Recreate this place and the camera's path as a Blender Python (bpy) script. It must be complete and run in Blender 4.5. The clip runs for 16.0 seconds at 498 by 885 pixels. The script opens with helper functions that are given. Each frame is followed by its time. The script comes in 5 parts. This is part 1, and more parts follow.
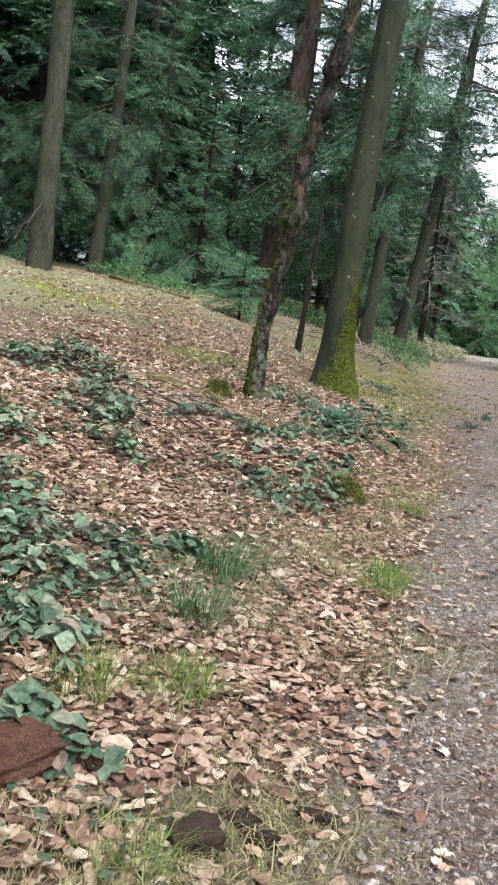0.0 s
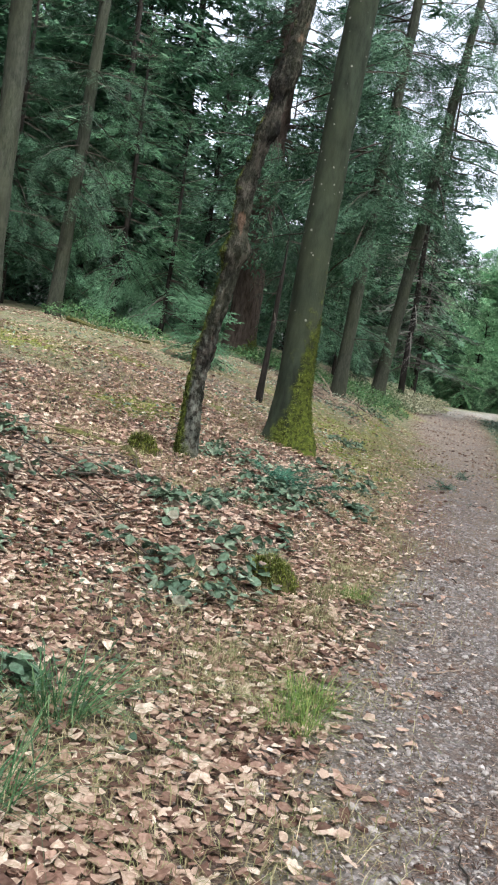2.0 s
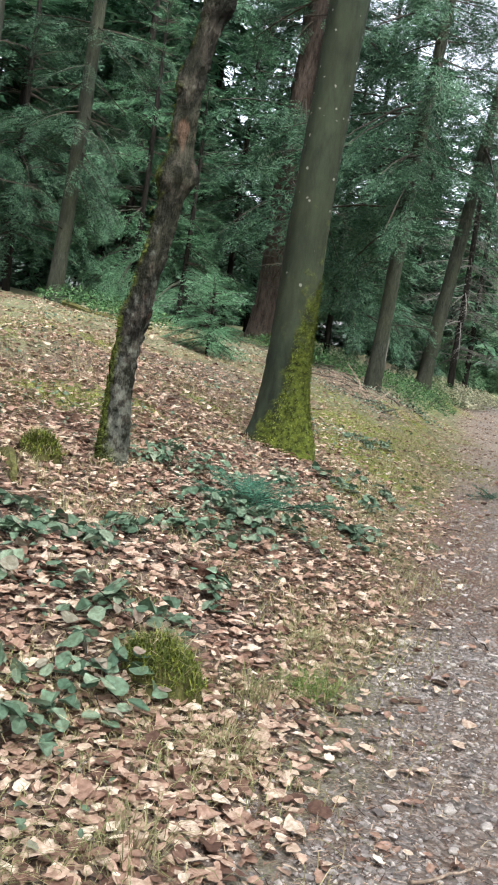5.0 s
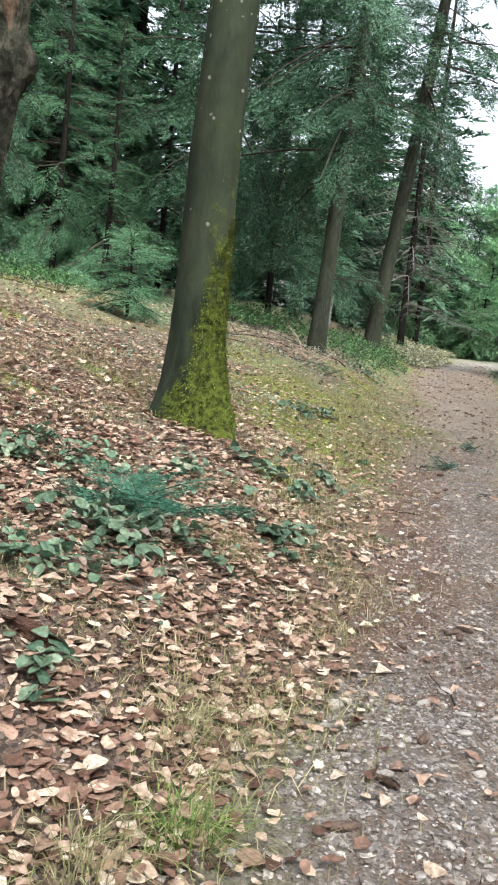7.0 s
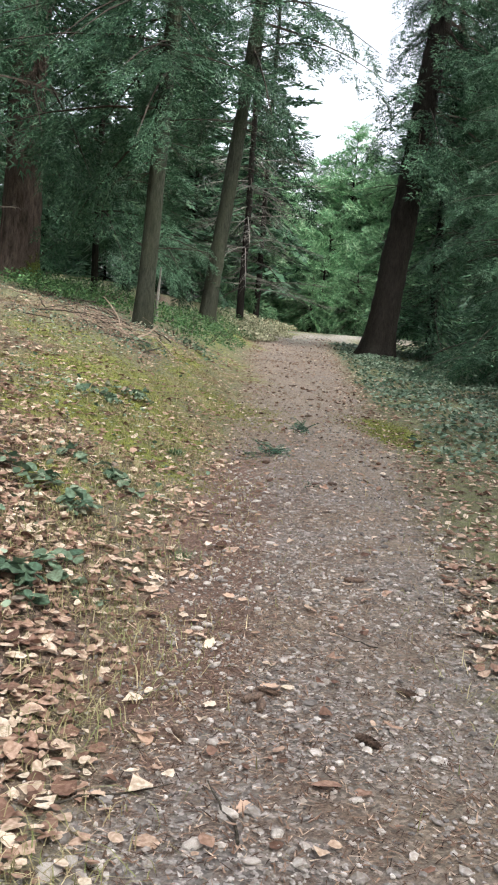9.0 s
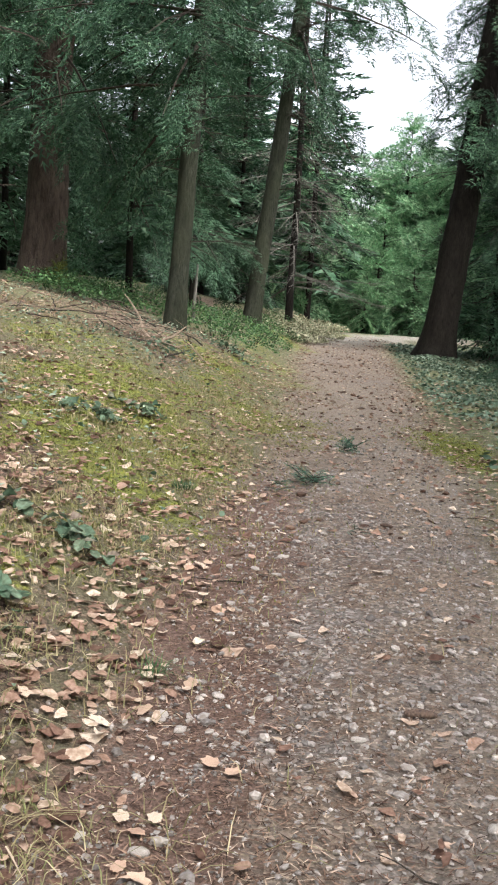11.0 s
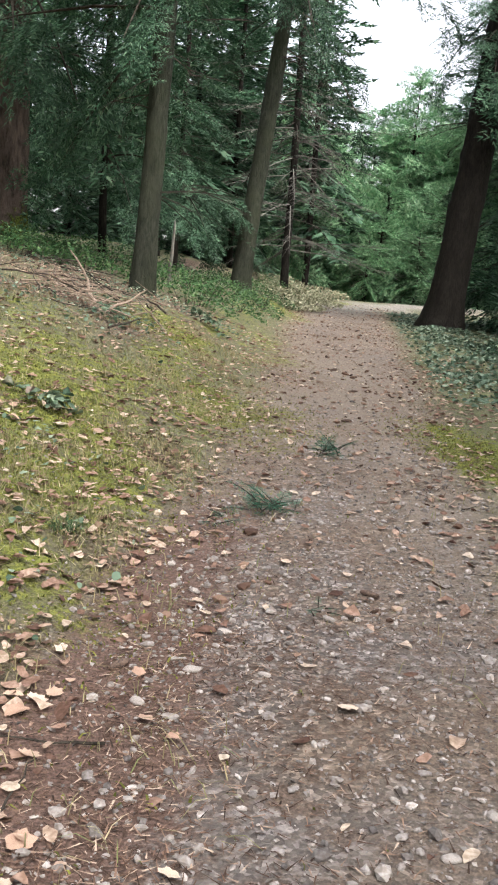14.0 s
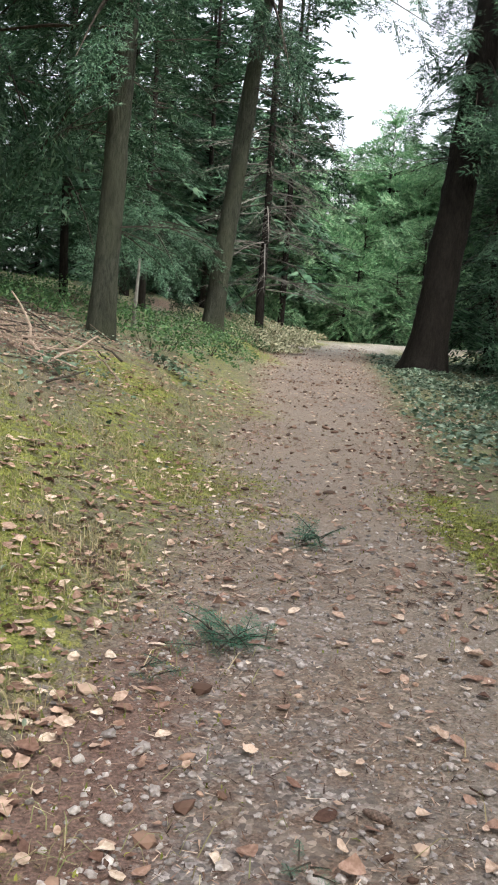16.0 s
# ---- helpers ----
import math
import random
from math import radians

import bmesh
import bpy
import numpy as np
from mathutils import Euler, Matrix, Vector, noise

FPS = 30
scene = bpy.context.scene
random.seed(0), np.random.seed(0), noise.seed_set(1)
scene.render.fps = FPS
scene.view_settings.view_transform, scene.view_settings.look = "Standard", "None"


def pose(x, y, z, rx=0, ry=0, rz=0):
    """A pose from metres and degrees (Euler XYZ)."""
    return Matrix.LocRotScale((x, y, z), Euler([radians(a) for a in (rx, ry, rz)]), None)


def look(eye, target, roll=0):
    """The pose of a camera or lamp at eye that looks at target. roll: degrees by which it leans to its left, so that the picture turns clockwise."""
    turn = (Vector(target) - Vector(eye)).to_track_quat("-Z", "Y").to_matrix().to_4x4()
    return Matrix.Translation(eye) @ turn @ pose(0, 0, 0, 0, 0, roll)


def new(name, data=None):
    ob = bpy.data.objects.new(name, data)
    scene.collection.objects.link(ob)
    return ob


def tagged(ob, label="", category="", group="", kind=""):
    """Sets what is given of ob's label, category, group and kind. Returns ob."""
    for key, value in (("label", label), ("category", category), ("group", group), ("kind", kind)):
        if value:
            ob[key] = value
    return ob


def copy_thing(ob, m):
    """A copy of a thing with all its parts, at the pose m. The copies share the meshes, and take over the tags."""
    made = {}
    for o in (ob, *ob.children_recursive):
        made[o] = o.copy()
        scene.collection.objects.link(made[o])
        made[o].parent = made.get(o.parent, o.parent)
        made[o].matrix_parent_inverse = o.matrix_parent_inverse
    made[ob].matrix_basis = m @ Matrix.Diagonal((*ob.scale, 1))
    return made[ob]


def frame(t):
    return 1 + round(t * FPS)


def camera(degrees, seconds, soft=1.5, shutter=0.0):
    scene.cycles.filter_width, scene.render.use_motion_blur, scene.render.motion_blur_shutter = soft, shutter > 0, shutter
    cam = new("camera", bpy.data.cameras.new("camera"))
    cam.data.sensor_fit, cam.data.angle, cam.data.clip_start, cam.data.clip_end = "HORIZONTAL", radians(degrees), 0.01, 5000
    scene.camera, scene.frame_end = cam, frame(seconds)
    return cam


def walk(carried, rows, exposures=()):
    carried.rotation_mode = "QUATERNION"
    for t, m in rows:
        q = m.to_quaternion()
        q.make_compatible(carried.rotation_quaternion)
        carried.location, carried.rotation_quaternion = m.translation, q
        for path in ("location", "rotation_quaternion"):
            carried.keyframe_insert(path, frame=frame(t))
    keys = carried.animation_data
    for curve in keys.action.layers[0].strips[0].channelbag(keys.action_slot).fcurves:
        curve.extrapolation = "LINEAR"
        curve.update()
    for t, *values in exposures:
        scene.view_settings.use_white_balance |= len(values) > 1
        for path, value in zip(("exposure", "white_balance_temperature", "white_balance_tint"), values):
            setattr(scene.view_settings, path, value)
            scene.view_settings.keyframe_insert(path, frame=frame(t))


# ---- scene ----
cam = camera(30.1, 16.0, soft=2.0)
PATH = [
    (0, (-0.219, -0.297, 1.505), (-0.175, 1.687, 1.26), 7.7),
    (0.5, (-0.096, 0.062, 1.503), (-0.024, 2.047, 1.274), 7.7),
    (1, (0.067, 0.384, 1.54), (0.075, 2.374, 1.34), 7.1),
    (1.5, (0.171, 0.714, 1.532), (0.173, 2.707, 1.367), 7.6),
    (2, (0.276, 0.98, 1.56), (0.334, 2.974, 1.422), 8.7),
    (2.5, (0.486, 1.389, 1.531), (0.481, 3.386, 1.416), 8.6),
    (3, (0.586, 1.806, 1.514), (0.522, 3.802, 1.406), 8.6),
    (3.5, (0.641, 2.158, 1.556), (0.615, 4.154, 1.435), 9.2),
    (3.7, (0.681, 2.305, 1.538), (0.652, 4.302, 1.419), 9.2),
    (5.8, (1.17, 3.915, 1.509), (1.052, 5.902, 1.309), 6.5),
    (6, (1.197, 4.066, 1.507), (1.059, 6.051, 1.298), 6.2),
    (6.5, (1.219, 4.45, 1.501), (1.167, 6.438, 1.285), 6.2),
    (7, (1.312, 4.802, 1.518), (1.358, 6.789, 1.297), 6.0),
    (7.5, (1.467, 5.144, 1.54), (1.537, 7.131, 1.323), 5.0),
    (8, (1.577, 5.496, 1.52), (1.869, 7.462, 1.301), 5.1),
    (8.5, (1.663, 5.755, 1.53), (2.124, 7.688, 1.301), 6.0),
    (9, (1.831, 6.052, 1.508), (2.194, 8.004, 1.268), 4.5),
    (9.2, (1.89, 6.166, 1.515), (2.206, 8.126, 1.275), 4.0),
    (11.3, (2.368, 8.04, 1.463), (2.611, 10.01, 1.222), 3.5),
    (11.5, (2.392, 8.185, 1.459), (2.658, 10.151, 1.209), 3.6),
    (12, (2.492, 8.51, 1.447), (2.782, 10.47, 1.174), 3.9),
    (12.5, (2.612, 8.779, 1.463), (2.886, 10.737, 1.164), 4.1),
    (13, (2.703, 9.103, 1.448), (2.972, 11.061, 1.138), 3.7),
    (13.5, (2.798, 9.435, 1.46), (3.057, 11.394, 1.148), 3.9),
    (14, (2.919, 9.746, 1.478), (3.161, 11.707, 1.168), 4.1),
    (14.5, (2.968, 10.115, 1.473), (3.21, 12.079, 1.181), 3.9),
    (15, (3.04, 10.432, 1.483), (3.287, 12.399, 1.215), 3.8),
    (15.5, (3.137, 10.714, 1.536), (3.388, 12.682, 1.285), 4.0),
    (16, (3.157, 11.045, 1.559), (3.443, 13.012, 1.333), 3.9),
]
EXPOSURES = [(0, 1.92, 6150, 12), (1.5, 1.84, 6100, 10), (2.5, 1.84, 6050, 9), (3, 2.04, 6080, 9), (3.5, 2.08, 6100, 9), (6, 2.02, 6200, 8), (6.5, 2.22, 6200, 7), (7, 2.12, 6200, 7), (7.5, 1.98, 6250, 8), (8, 1.92, 6300, 8), (9, 1.9, 6350, 9), (12.5, 1.88, 6450, 11), (14, 1.95, 6450, 12), (15, 1.95, 6450, 12), (16, 1.88, 6450, 11)]
walk(cam, [(t, look(eye, target, roll)) for t, eye, target, roll in PATH], EXPOSURES)

# ---- world, sun, exposure ----
world = bpy.data.worlds.new("overcast_sky")
scene.world = world
world.use_nodes = True
wn = world.node_tree
for n in list(wn.nodes):
    wn.nodes.remove(n)
w_out = wn.nodes.new("ShaderNodeOutputWorld")
w_bg = wn.nodes.new("ShaderNodeBackground")
w_sky = wn.nodes.new("ShaderNodeTexSky")
w_sky.sky_type = "NISHITA"
w_sky.sun_disc = False
w_sky.sun_elevation, w_sky.sun_rotation = radians(48), radians(150)
w_sky.air_density, w_sky.dust_density, w_sky.ozone_density = 1.0, 6.0, 1.0
w_hsv = wn.nodes.new("ShaderNodeHueSaturation")
w_hsv.inputs["Saturation"].default_value = 0.3
w_bg.inputs["Strength"].default_value = 0.15
wn.links.new(w_sky.outputs[0], w_hsv.inputs["Color"])
wn.links.new(w_hsv.outputs[0], w_bg.inputs["Color"])
wn.links.new(w_bg.outputs[0], w_out.inputs["Surface"])
sun = new("sun", bpy.data.lights.new("sun", "SUN"))
sun.data.energy, sun.data.angle, sun.data.color = 0.8, radians(40), (1.0, 0.985, 0.95)
sun.matrix_world = look((0, 0, 30), (0.35 * -14, 0.62 * 14, 30 - 17.0))

# ---- materials ----


def material(name, rough=0.8):
    m = bpy.data.materials.new(name)
    m.use_nodes = True
    b = m.node_tree.nodes["Principled BSDF"]
    b.inputs["Roughness"].default_value = rough
    return m, m.node_tree, b


def node(tree, kind, **sets):
    n = tree.nodes.new(kind)
    for key, value in sets.items():
        n.inputs[key.replace("_", " ")].default_value = value
    return n


def noise_fac(tree, scale, detail=4.0, vector=None, rough=0.55):
    n = node(tree, "ShaderNodeTexNoise", Scale=scale, Detail=detail, Roughness=rough)
    if vector is not None:
        tree.links.new(vector, n.inputs["Vector"])
    return n.outputs["Fac"]


def ramp(tree, fac, stops):
    n = tree.nodes.new("ShaderNodeValToRGB")
    el = n.color_ramp.elements
    while len(el) < len(stops):
        el.new(0.5)
    for e, (p, c) in zip(el, stops):
        e.position, e.color = p, (*c, 1) if len(c) == 3 else c
    tree.links.new(fac, n.inputs["Fac"])
    return n.outputs["Color"]


def mix(tree, fac, a, b, kind="MIX"):
    n = tree.nodes.new("ShaderNodeMix")
    n.data_type, n.blend_type = "RGBA", kind
    for sock, v in ((n.inputs[0], fac), (n.inputs[6], a), (n.inputs[7], b)):
        if isinstance(v, (int, float)):
            sock.default_value = v
        elif isinstance(v, tuple):
            sock.default_value = (*v, 1)
        else:
            tree.links.new(v, sock)
    return n.outputs[2]


def maths(tree, op, a, b=0.0, clamp=False):
    n = tree.nodes.new("ShaderNodeMath")
    n.operation, n.use_clamp = op, clamp
    for sock, v in zip(n.inputs, (a, b)):
        if isinstance(v, (int, float)):
            sock.default_value = v
        else:
            tree.links.new(v, sock)
    return n.outputs[0]


def step_fac(tree, v, lo, hi):
    n = tree.nodes.new("ShaderNodeMapRange")
    n.interpolation_type = "SMOOTHSTEP"
    n.inputs["From Min"].default_value, n.inputs["From Max"].default_value = lo, hi
    tree.links.new(v, n.inputs["Value"])
    return n.outputs[0]


def bump(tree, bsdf, height, strength, distance):
    n = node(tree, "ShaderNodeBump", Strength=strength, Distance=distance)
    tree.links.new(height, n.inputs["Height"])
    tree.links.new(n.outputs[0], bsdf.inputs["Normal"])


def coords(tree, kind="Object", stretch=None):
    n = tree.nodes.new("ShaderNodeTexCoord").outputs[kind]
    if stretch:
        m = tree.nodes.new("ShaderNodeMapping")
        m.inputs["Scale"].default_value = stretch
        tree.links.new(n, m.inputs["Vector"])
        return m.outputs[0]
    return n


def attribute(tree, name):
    n = tree.nodes.new("ShaderNodeAttribute")
    n.attribute_name = name
    return n.outputs["Fac"]


def island(tree):
    return tree.nodes.new("ShaderNodeNewGeometry").outputs["Random Per Island"]


def object_random(tree):
    return tree.nodes.new("ShaderNodeObjectInfo").outputs["Random"]


def leafy(name, stops, rough=0.55, see_through=0.25, by_object=0.25, grain=0.0, gloss=0.25):
    """Foliage: a colour per leaf from the ramp, shifted a little from plant to plant, with light passing through."""
    m, t, b = material(name, rough)
    b.inputs["Specular IOR Level"].default_value = gloss
    col = ramp(t, island(t), stops)
    hsv = t.nodes.new("ShaderNodeHueSaturation")
    val = maths(t, "MULTIPLY_ADD", object_random(t), by_object)
    val.node.inputs[2].default_value = 1.0 - by_object / 2
    t.links.new(val, hsv.inputs["Value"])
    t.links.new(col, hsv.inputs["Color"])
    colour = hsv.outputs[0]
    if grain:
        n = noise_fac(t, grain, 3.0, coords(t))
        colour = mix(t, step_fac(t, n, 0.3, 0.75), mix(t, 1.0, colour, (0.55, 0.5, 0.45), "MULTIPLY"), colour)
    t.links.new(colour, b.inputs["Base Color"])
    tr = t.nodes.new("ShaderNodeBsdfTranslucent")
    t.links.new(colour, tr.inputs["Color"])
    ms = t.nodes.new("ShaderNodeMixShader")
    ms.inputs[0].default_value = see_through
    t.links.new(b.outputs[0], ms.inputs[1])
    t.links.new(tr.outputs[0], ms.inputs[2])
    t.links.new(ms.outputs[0], t.nodes["Material Output"].inputs["Surface"])
    return m


def bark(name, dark, light, scale, relief, moss=0.0, spots=0.0, algae=0.0, along_z=0.28, span=(0.32, 0.68), bare=0.0, lichen=0.0):
    """Bark with ridges along the trunk; moss climbs from the attribute, pale lichen spots lie on it."""
    m, t, b = material(name, 0.9)
    b.inputs["Specular IOR Level"].default_value = 0.12
    v = coords(t, "Object", (1.0, 1.0, along_z))
    big = noise_fac(t, scale * 0.25, 5.0, v)
    fine = noise_fac(t, scale, 6.0, v, 0.65)
    col = ramp(t, fine, ((span[0], dark), (span[1], light)))
    col = mix(t, step_fac(t, big, 0.4, 0.7), col, mix(t, 1.0, col, (0.62, 0.6, 0.58), "MULTIPLY"))
    if algae:
        col = mix(t, maths(t, "MULTIPLY", step_fac(t, noise_fac(t, 1.6, 4.0, coords(t)), 0.35, 0.7), algae), col, (0.045, 0.052, 0.028))
    if spots:
        vo = node(t, "ShaderNodeTexVoronoi", Scale=9.0)
        t.links.new(coords(t), vo.inputs["Vector"])
        d = maths(t, "ADD", vo.outputs["Distance"], maths(t, "MULTIPLY", noise_fac(t, 40.0, 2.0, coords(t)), 0.25))
        col = mix(t, maths(t, "MULTIPLY", step_fac(t, d, 0.27, 0.2), spots), col, (0.36, 0.36, 0.32))
    if bare:
        wood = ramp(t, noise_fac(t, 45.0, 4.0, v), ((0.3, (0.10, 0.05, 0.032)), (0.7, (0.24, 0.135, 0.09))))
        col = mix(t, maths(t, "MULTIPLY", step_fac(t, noise_fac(t, 4.5, 3.0, v), 0.60, 0.67), bare), col, wood)
    if lichen:
        sep = t.nodes.new("ShaderNodeSeparateXYZ")
        t.links.new(coords(t), sep.inputs[0])
        grown = maths(t, "SUBTRACT", noise_fac(t, 16.0, 5.0, coords(t)), maths(t, "MULTIPLY", sep.outputs["Z"], 0.15))
        col = mix(t, maths(t, "MULTIPLY", step_fac(t, grown, 0.36, 0.52), lichen), col, ramp(t, fine, ((0.35, (0.04, 0.044, 0.036)), (0.65, (0.15, 0.155, 0.13)))))
    height = maths(t, "ADD", fine, maths(t, "MULTIPLY", big, 0.6))
    if moss:
        a = maths(t, "ADD", attribute(t, "moss"), maths(t, "MULTIPLY", maths(t, "SUBTRACT", noise_fac(t, 9.0, 5.0, coords(t)), 0.5), 1.5))
        g = step_fac(t, a, 0.3, 0.75)
        mc = ramp(t, noise_fac(t, 28.0, 5.0, coords(t)), ((0.34, (0.018, 0.024, 0.007)), (0.7, (0.115, 0.142, 0.022))))
        col = mix(t, g, col, mc)
        height = maths(t, "ADD", height, maths(t, "MULTIPLY", g, maths(t, "ADD", noise_fac(t, 70.0, 4.0, coords(t)), 0.4)))
    t.links.new(col, b.inputs["Base Color"])
    bump(t, b, height, 0.9, relief)
    return m


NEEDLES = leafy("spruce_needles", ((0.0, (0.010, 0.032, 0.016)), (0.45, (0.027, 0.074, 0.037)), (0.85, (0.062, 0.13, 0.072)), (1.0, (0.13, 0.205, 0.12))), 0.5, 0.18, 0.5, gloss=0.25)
# young green, with daylight added to the colour because these trees stand shaded
NEEDLES_YOUNG_BRIGHT = leafy("brightened_young_needles", ((0.0, (0.038, 0.1, 0.048)), (0.5, (0.088, 0.21, 0.105)), (1.0, (0.19, 0.33, 0.195))), 0.5, 0.35, 0.4, gloss=0.35)
# a lighter copy for the bend firs, offsetting the shadow around them
NEEDLES_BRIGHTENED = leafy("brightened_fir_needles", ((0.0, (0.06, 0.15, 0.075)), (0.5, (0.145, 0.30, 0.145)), (1.0, (0.29, 0.43, 0.25))), 0.5, 0.4, 0.4, gloss=0.3)
NEEDLES_TEAL = leafy("blue_green_needles", ((0.0, (0.015, 0.07, 0.045)), (0.6, (0.038, 0.13, 0.08)), (1.0, (0.095, 0.215, 0.135))), 0.5, 0.25, 0.3)
BARK_BEECH = bark("beech_bark", (0.010, 0.0122, 0.0082), (0.030, 0.039, 0.025), 14.0, 0.01, moss=1.0, spots=0.4, algae=0.4)
BARK_ROUGH = bark("scaly_bark", (0.006, 0.005, 0.0045), (0.062, 0.055, 0.045), 13.0, 0.06, moss=1.0, algae=0.4, along_z=0.6, span=(0.46, 0.62), bare=0.35, lichen=0.75)
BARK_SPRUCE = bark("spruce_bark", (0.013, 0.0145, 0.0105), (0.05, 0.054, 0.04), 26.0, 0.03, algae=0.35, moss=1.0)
BARK_RED = bark("reddish_spruce_bark", (0.022, 0.017, 0.0135), (0.115, 0.088, 0.073), 13.0, 0.06, moss=1.0)
# dark brown bark taken nearly to black, with forest shade in the colour
BARK_DARK_SHADED = bark("dark_shaded_bark", (0.006, 0.0052, 0.0042), (0.026, 0.022, 0.018), 24.0, 0.02)
BARK_TWIG = bark("twig_bark", (0.022, 0.019, 0.015), (0.085, 0.072, 0.058), 60.0, 0.003)
DEADWOOD = bark("bleached_deadwood", (0.12, 0.09, 0.07), (0.40, 0.31, 0.24), 50.0, 0.004)

DEADWOOD_GREY = bark("grey_deadwood", (0.10, 0.095, 0.085), (0.26, 0.25, 0.22), 50.0, 0.004)

# ---- plan of the ground ----
EDGE_LEFT = ((-40, -9.0), (-3, -1.2), (2.1, 0.18), (4.0, 0.68), (5.6, 1.04), (8.4, 1.77), (10.9, 2.45), (13.9, 3.02), (19.1, 4.05), (24.0, 5.0), (30.0, 6.1), (39.7, 8.0), (43.0, 9.5), (47.0, 14.0), (50.0, 20.0), (60.0, 40.0), (120, 160.0))
EDGE_BANK = EDGE_LEFT[:12] + ((46.0, 9.4), (60.0, 11.0), (120.0, 16.0))
EDGE_RIGHT = ((-40, -7.0), (-3, 0.7), (2.1, 1.95), (5.6, 2.65), (9.4, 3.34), (11.0, 3.8), (14.3, 4.68), (20.3, 6.0), (28.2, 7.85), (38.0, 10.0), (41.0, 12.0), (43.5, 16.0), (46.0, 22.0), (55.0, 42.0), (120, 190.0))


def along(table, y):
    return np.interp(y, [p[0] for p in table], [p[1] for p in table])


def hashed(ix, iy, seed):
    h = np.sin(ix * 127.1 + iy * 311.7 + seed * 74.7) * 43758.5453
    return h - np.floor(h)


def vnoise(x, y, size, seed=0):
    """Smooth noise from 0 to 1 with patches of that size in metres."""
    x, y = np.asarray(x, float) / size, np.asarray(y, float) / size
    ix, iy = np.floor(x), np.floor(y)
    fx, fy = x - ix, y - iy
    fx, fy = fx * fx * (3 - 2 * fx), fy * fy * (3 - 2 * fy)
    a, b = hashed(ix, iy, seed), hashed(ix + 1, iy, seed)
    c, d = hashed(ix, iy + 1, seed), hashed(ix + 1, iy + 1, seed)
    return (a * (1 - fx) + b * fx) * (1 - fy) + (c * (1 - fx) + d * fx) * fy


def off_left(x, y):
    return (along(EDGE_LEFT, y) - x) * 0.97


def off_bank(x, y):
    return (along(EDGE_BANK, y) - x) * 0.97


def off_right(x, y):
    return (x - along(EDGE_RIGHT, y)) * 0.97


def ground_z(x, y):
    x, y = np.asarray(x, float), np.asarray(y, float)
    dl, dr = np.maximum(off_bank(x, y), 0), np.maximum(off_right(x, y), 0)
    dl = np.sqrt(dl * dl + 0.04) - 0.2 + 0.12 * np.minimum(dl, 1)
    base = 0.022 * np.clip(y, -30, 46) * np.where(y > 0, 1, 0.6)
    rise = 1.55 * (1 - np.exp(-dl / 3.4)) + 0.02 * np.minimum(dl, 40)
    rise = rise * np.clip(0.66 + 0.055 * (y - 5), 0.62, 1.0) * (1 - 0.13 * np.exp(-((y - 9.5) / 1.6) ** 2))
    z = base + 0.0185 * np.clip(y - 13, 0, 34) + rise - 0.025 * np.minimum(dr, 14)
    loose = np.clip(np.maximum(dl, dr) / 0.8, 0, 1)
    z = z + loose * (0.16 * (vnoise(x, y, 1.9, 3) - 0.5) + 0.07 * (vnoise(x, y, 0.6, 5) - 0.5) + 0.03 * (vnoise(x, y, 0.2, 8) - 0.5))
    return z + 0.012 * (vnoise(x, y, 0.3, 11) - 0.5) + 0.03 * (vnoise(x, y, 1.1, 12) - 0.5)


def gz(x, y):
    return float(ground_z(x, y))


def mesh_of(name, verts, faces, mats, smooth=False, which=None):
    me = bpy.data.meshes.new(name)
    me.from_pydata(np.asarray(verts, float).tolist(), [], faces.tolist() if isinstance(faces, np.ndarray) else faces)
    for m in mats if isinstance(mats, (list, tuple)) else (mats,):
        me.materials.append(m)
    if smooth:
        me.polygons.foreach_set("use_smooth", np.ones(len(me.polygons), bool))
    if which is not None:
        me.polygons.foreach_set("material_index", which)
    me.update()
    return me


def part(name, me, parent, label=""):
    ob = new(name, me)
    ob.parent = parent
    return tagged(ob, label)


def lines(lo, hi, step, far, growth):
    """Grid lines: even steps from lo to hi, widening beyond them as far as `far`."""
    out = list(np.arange(lo, hi + step / 2, step))
    a, s = hi, step
    while a < far:
        s *= growth
        a += s
        out.append(a)
    a, s, low = lo, step, []
    while a > -far:
        s *= growth
        a -= s
        low.append(a)
    return np.array(low[::-1] + out)


def attr(me, name, values):
    a = me.attributes.new(name, "FLOAT", "POINT")
    a.data.foreach_set("value", np.asarray(values, np.float32).ravel())


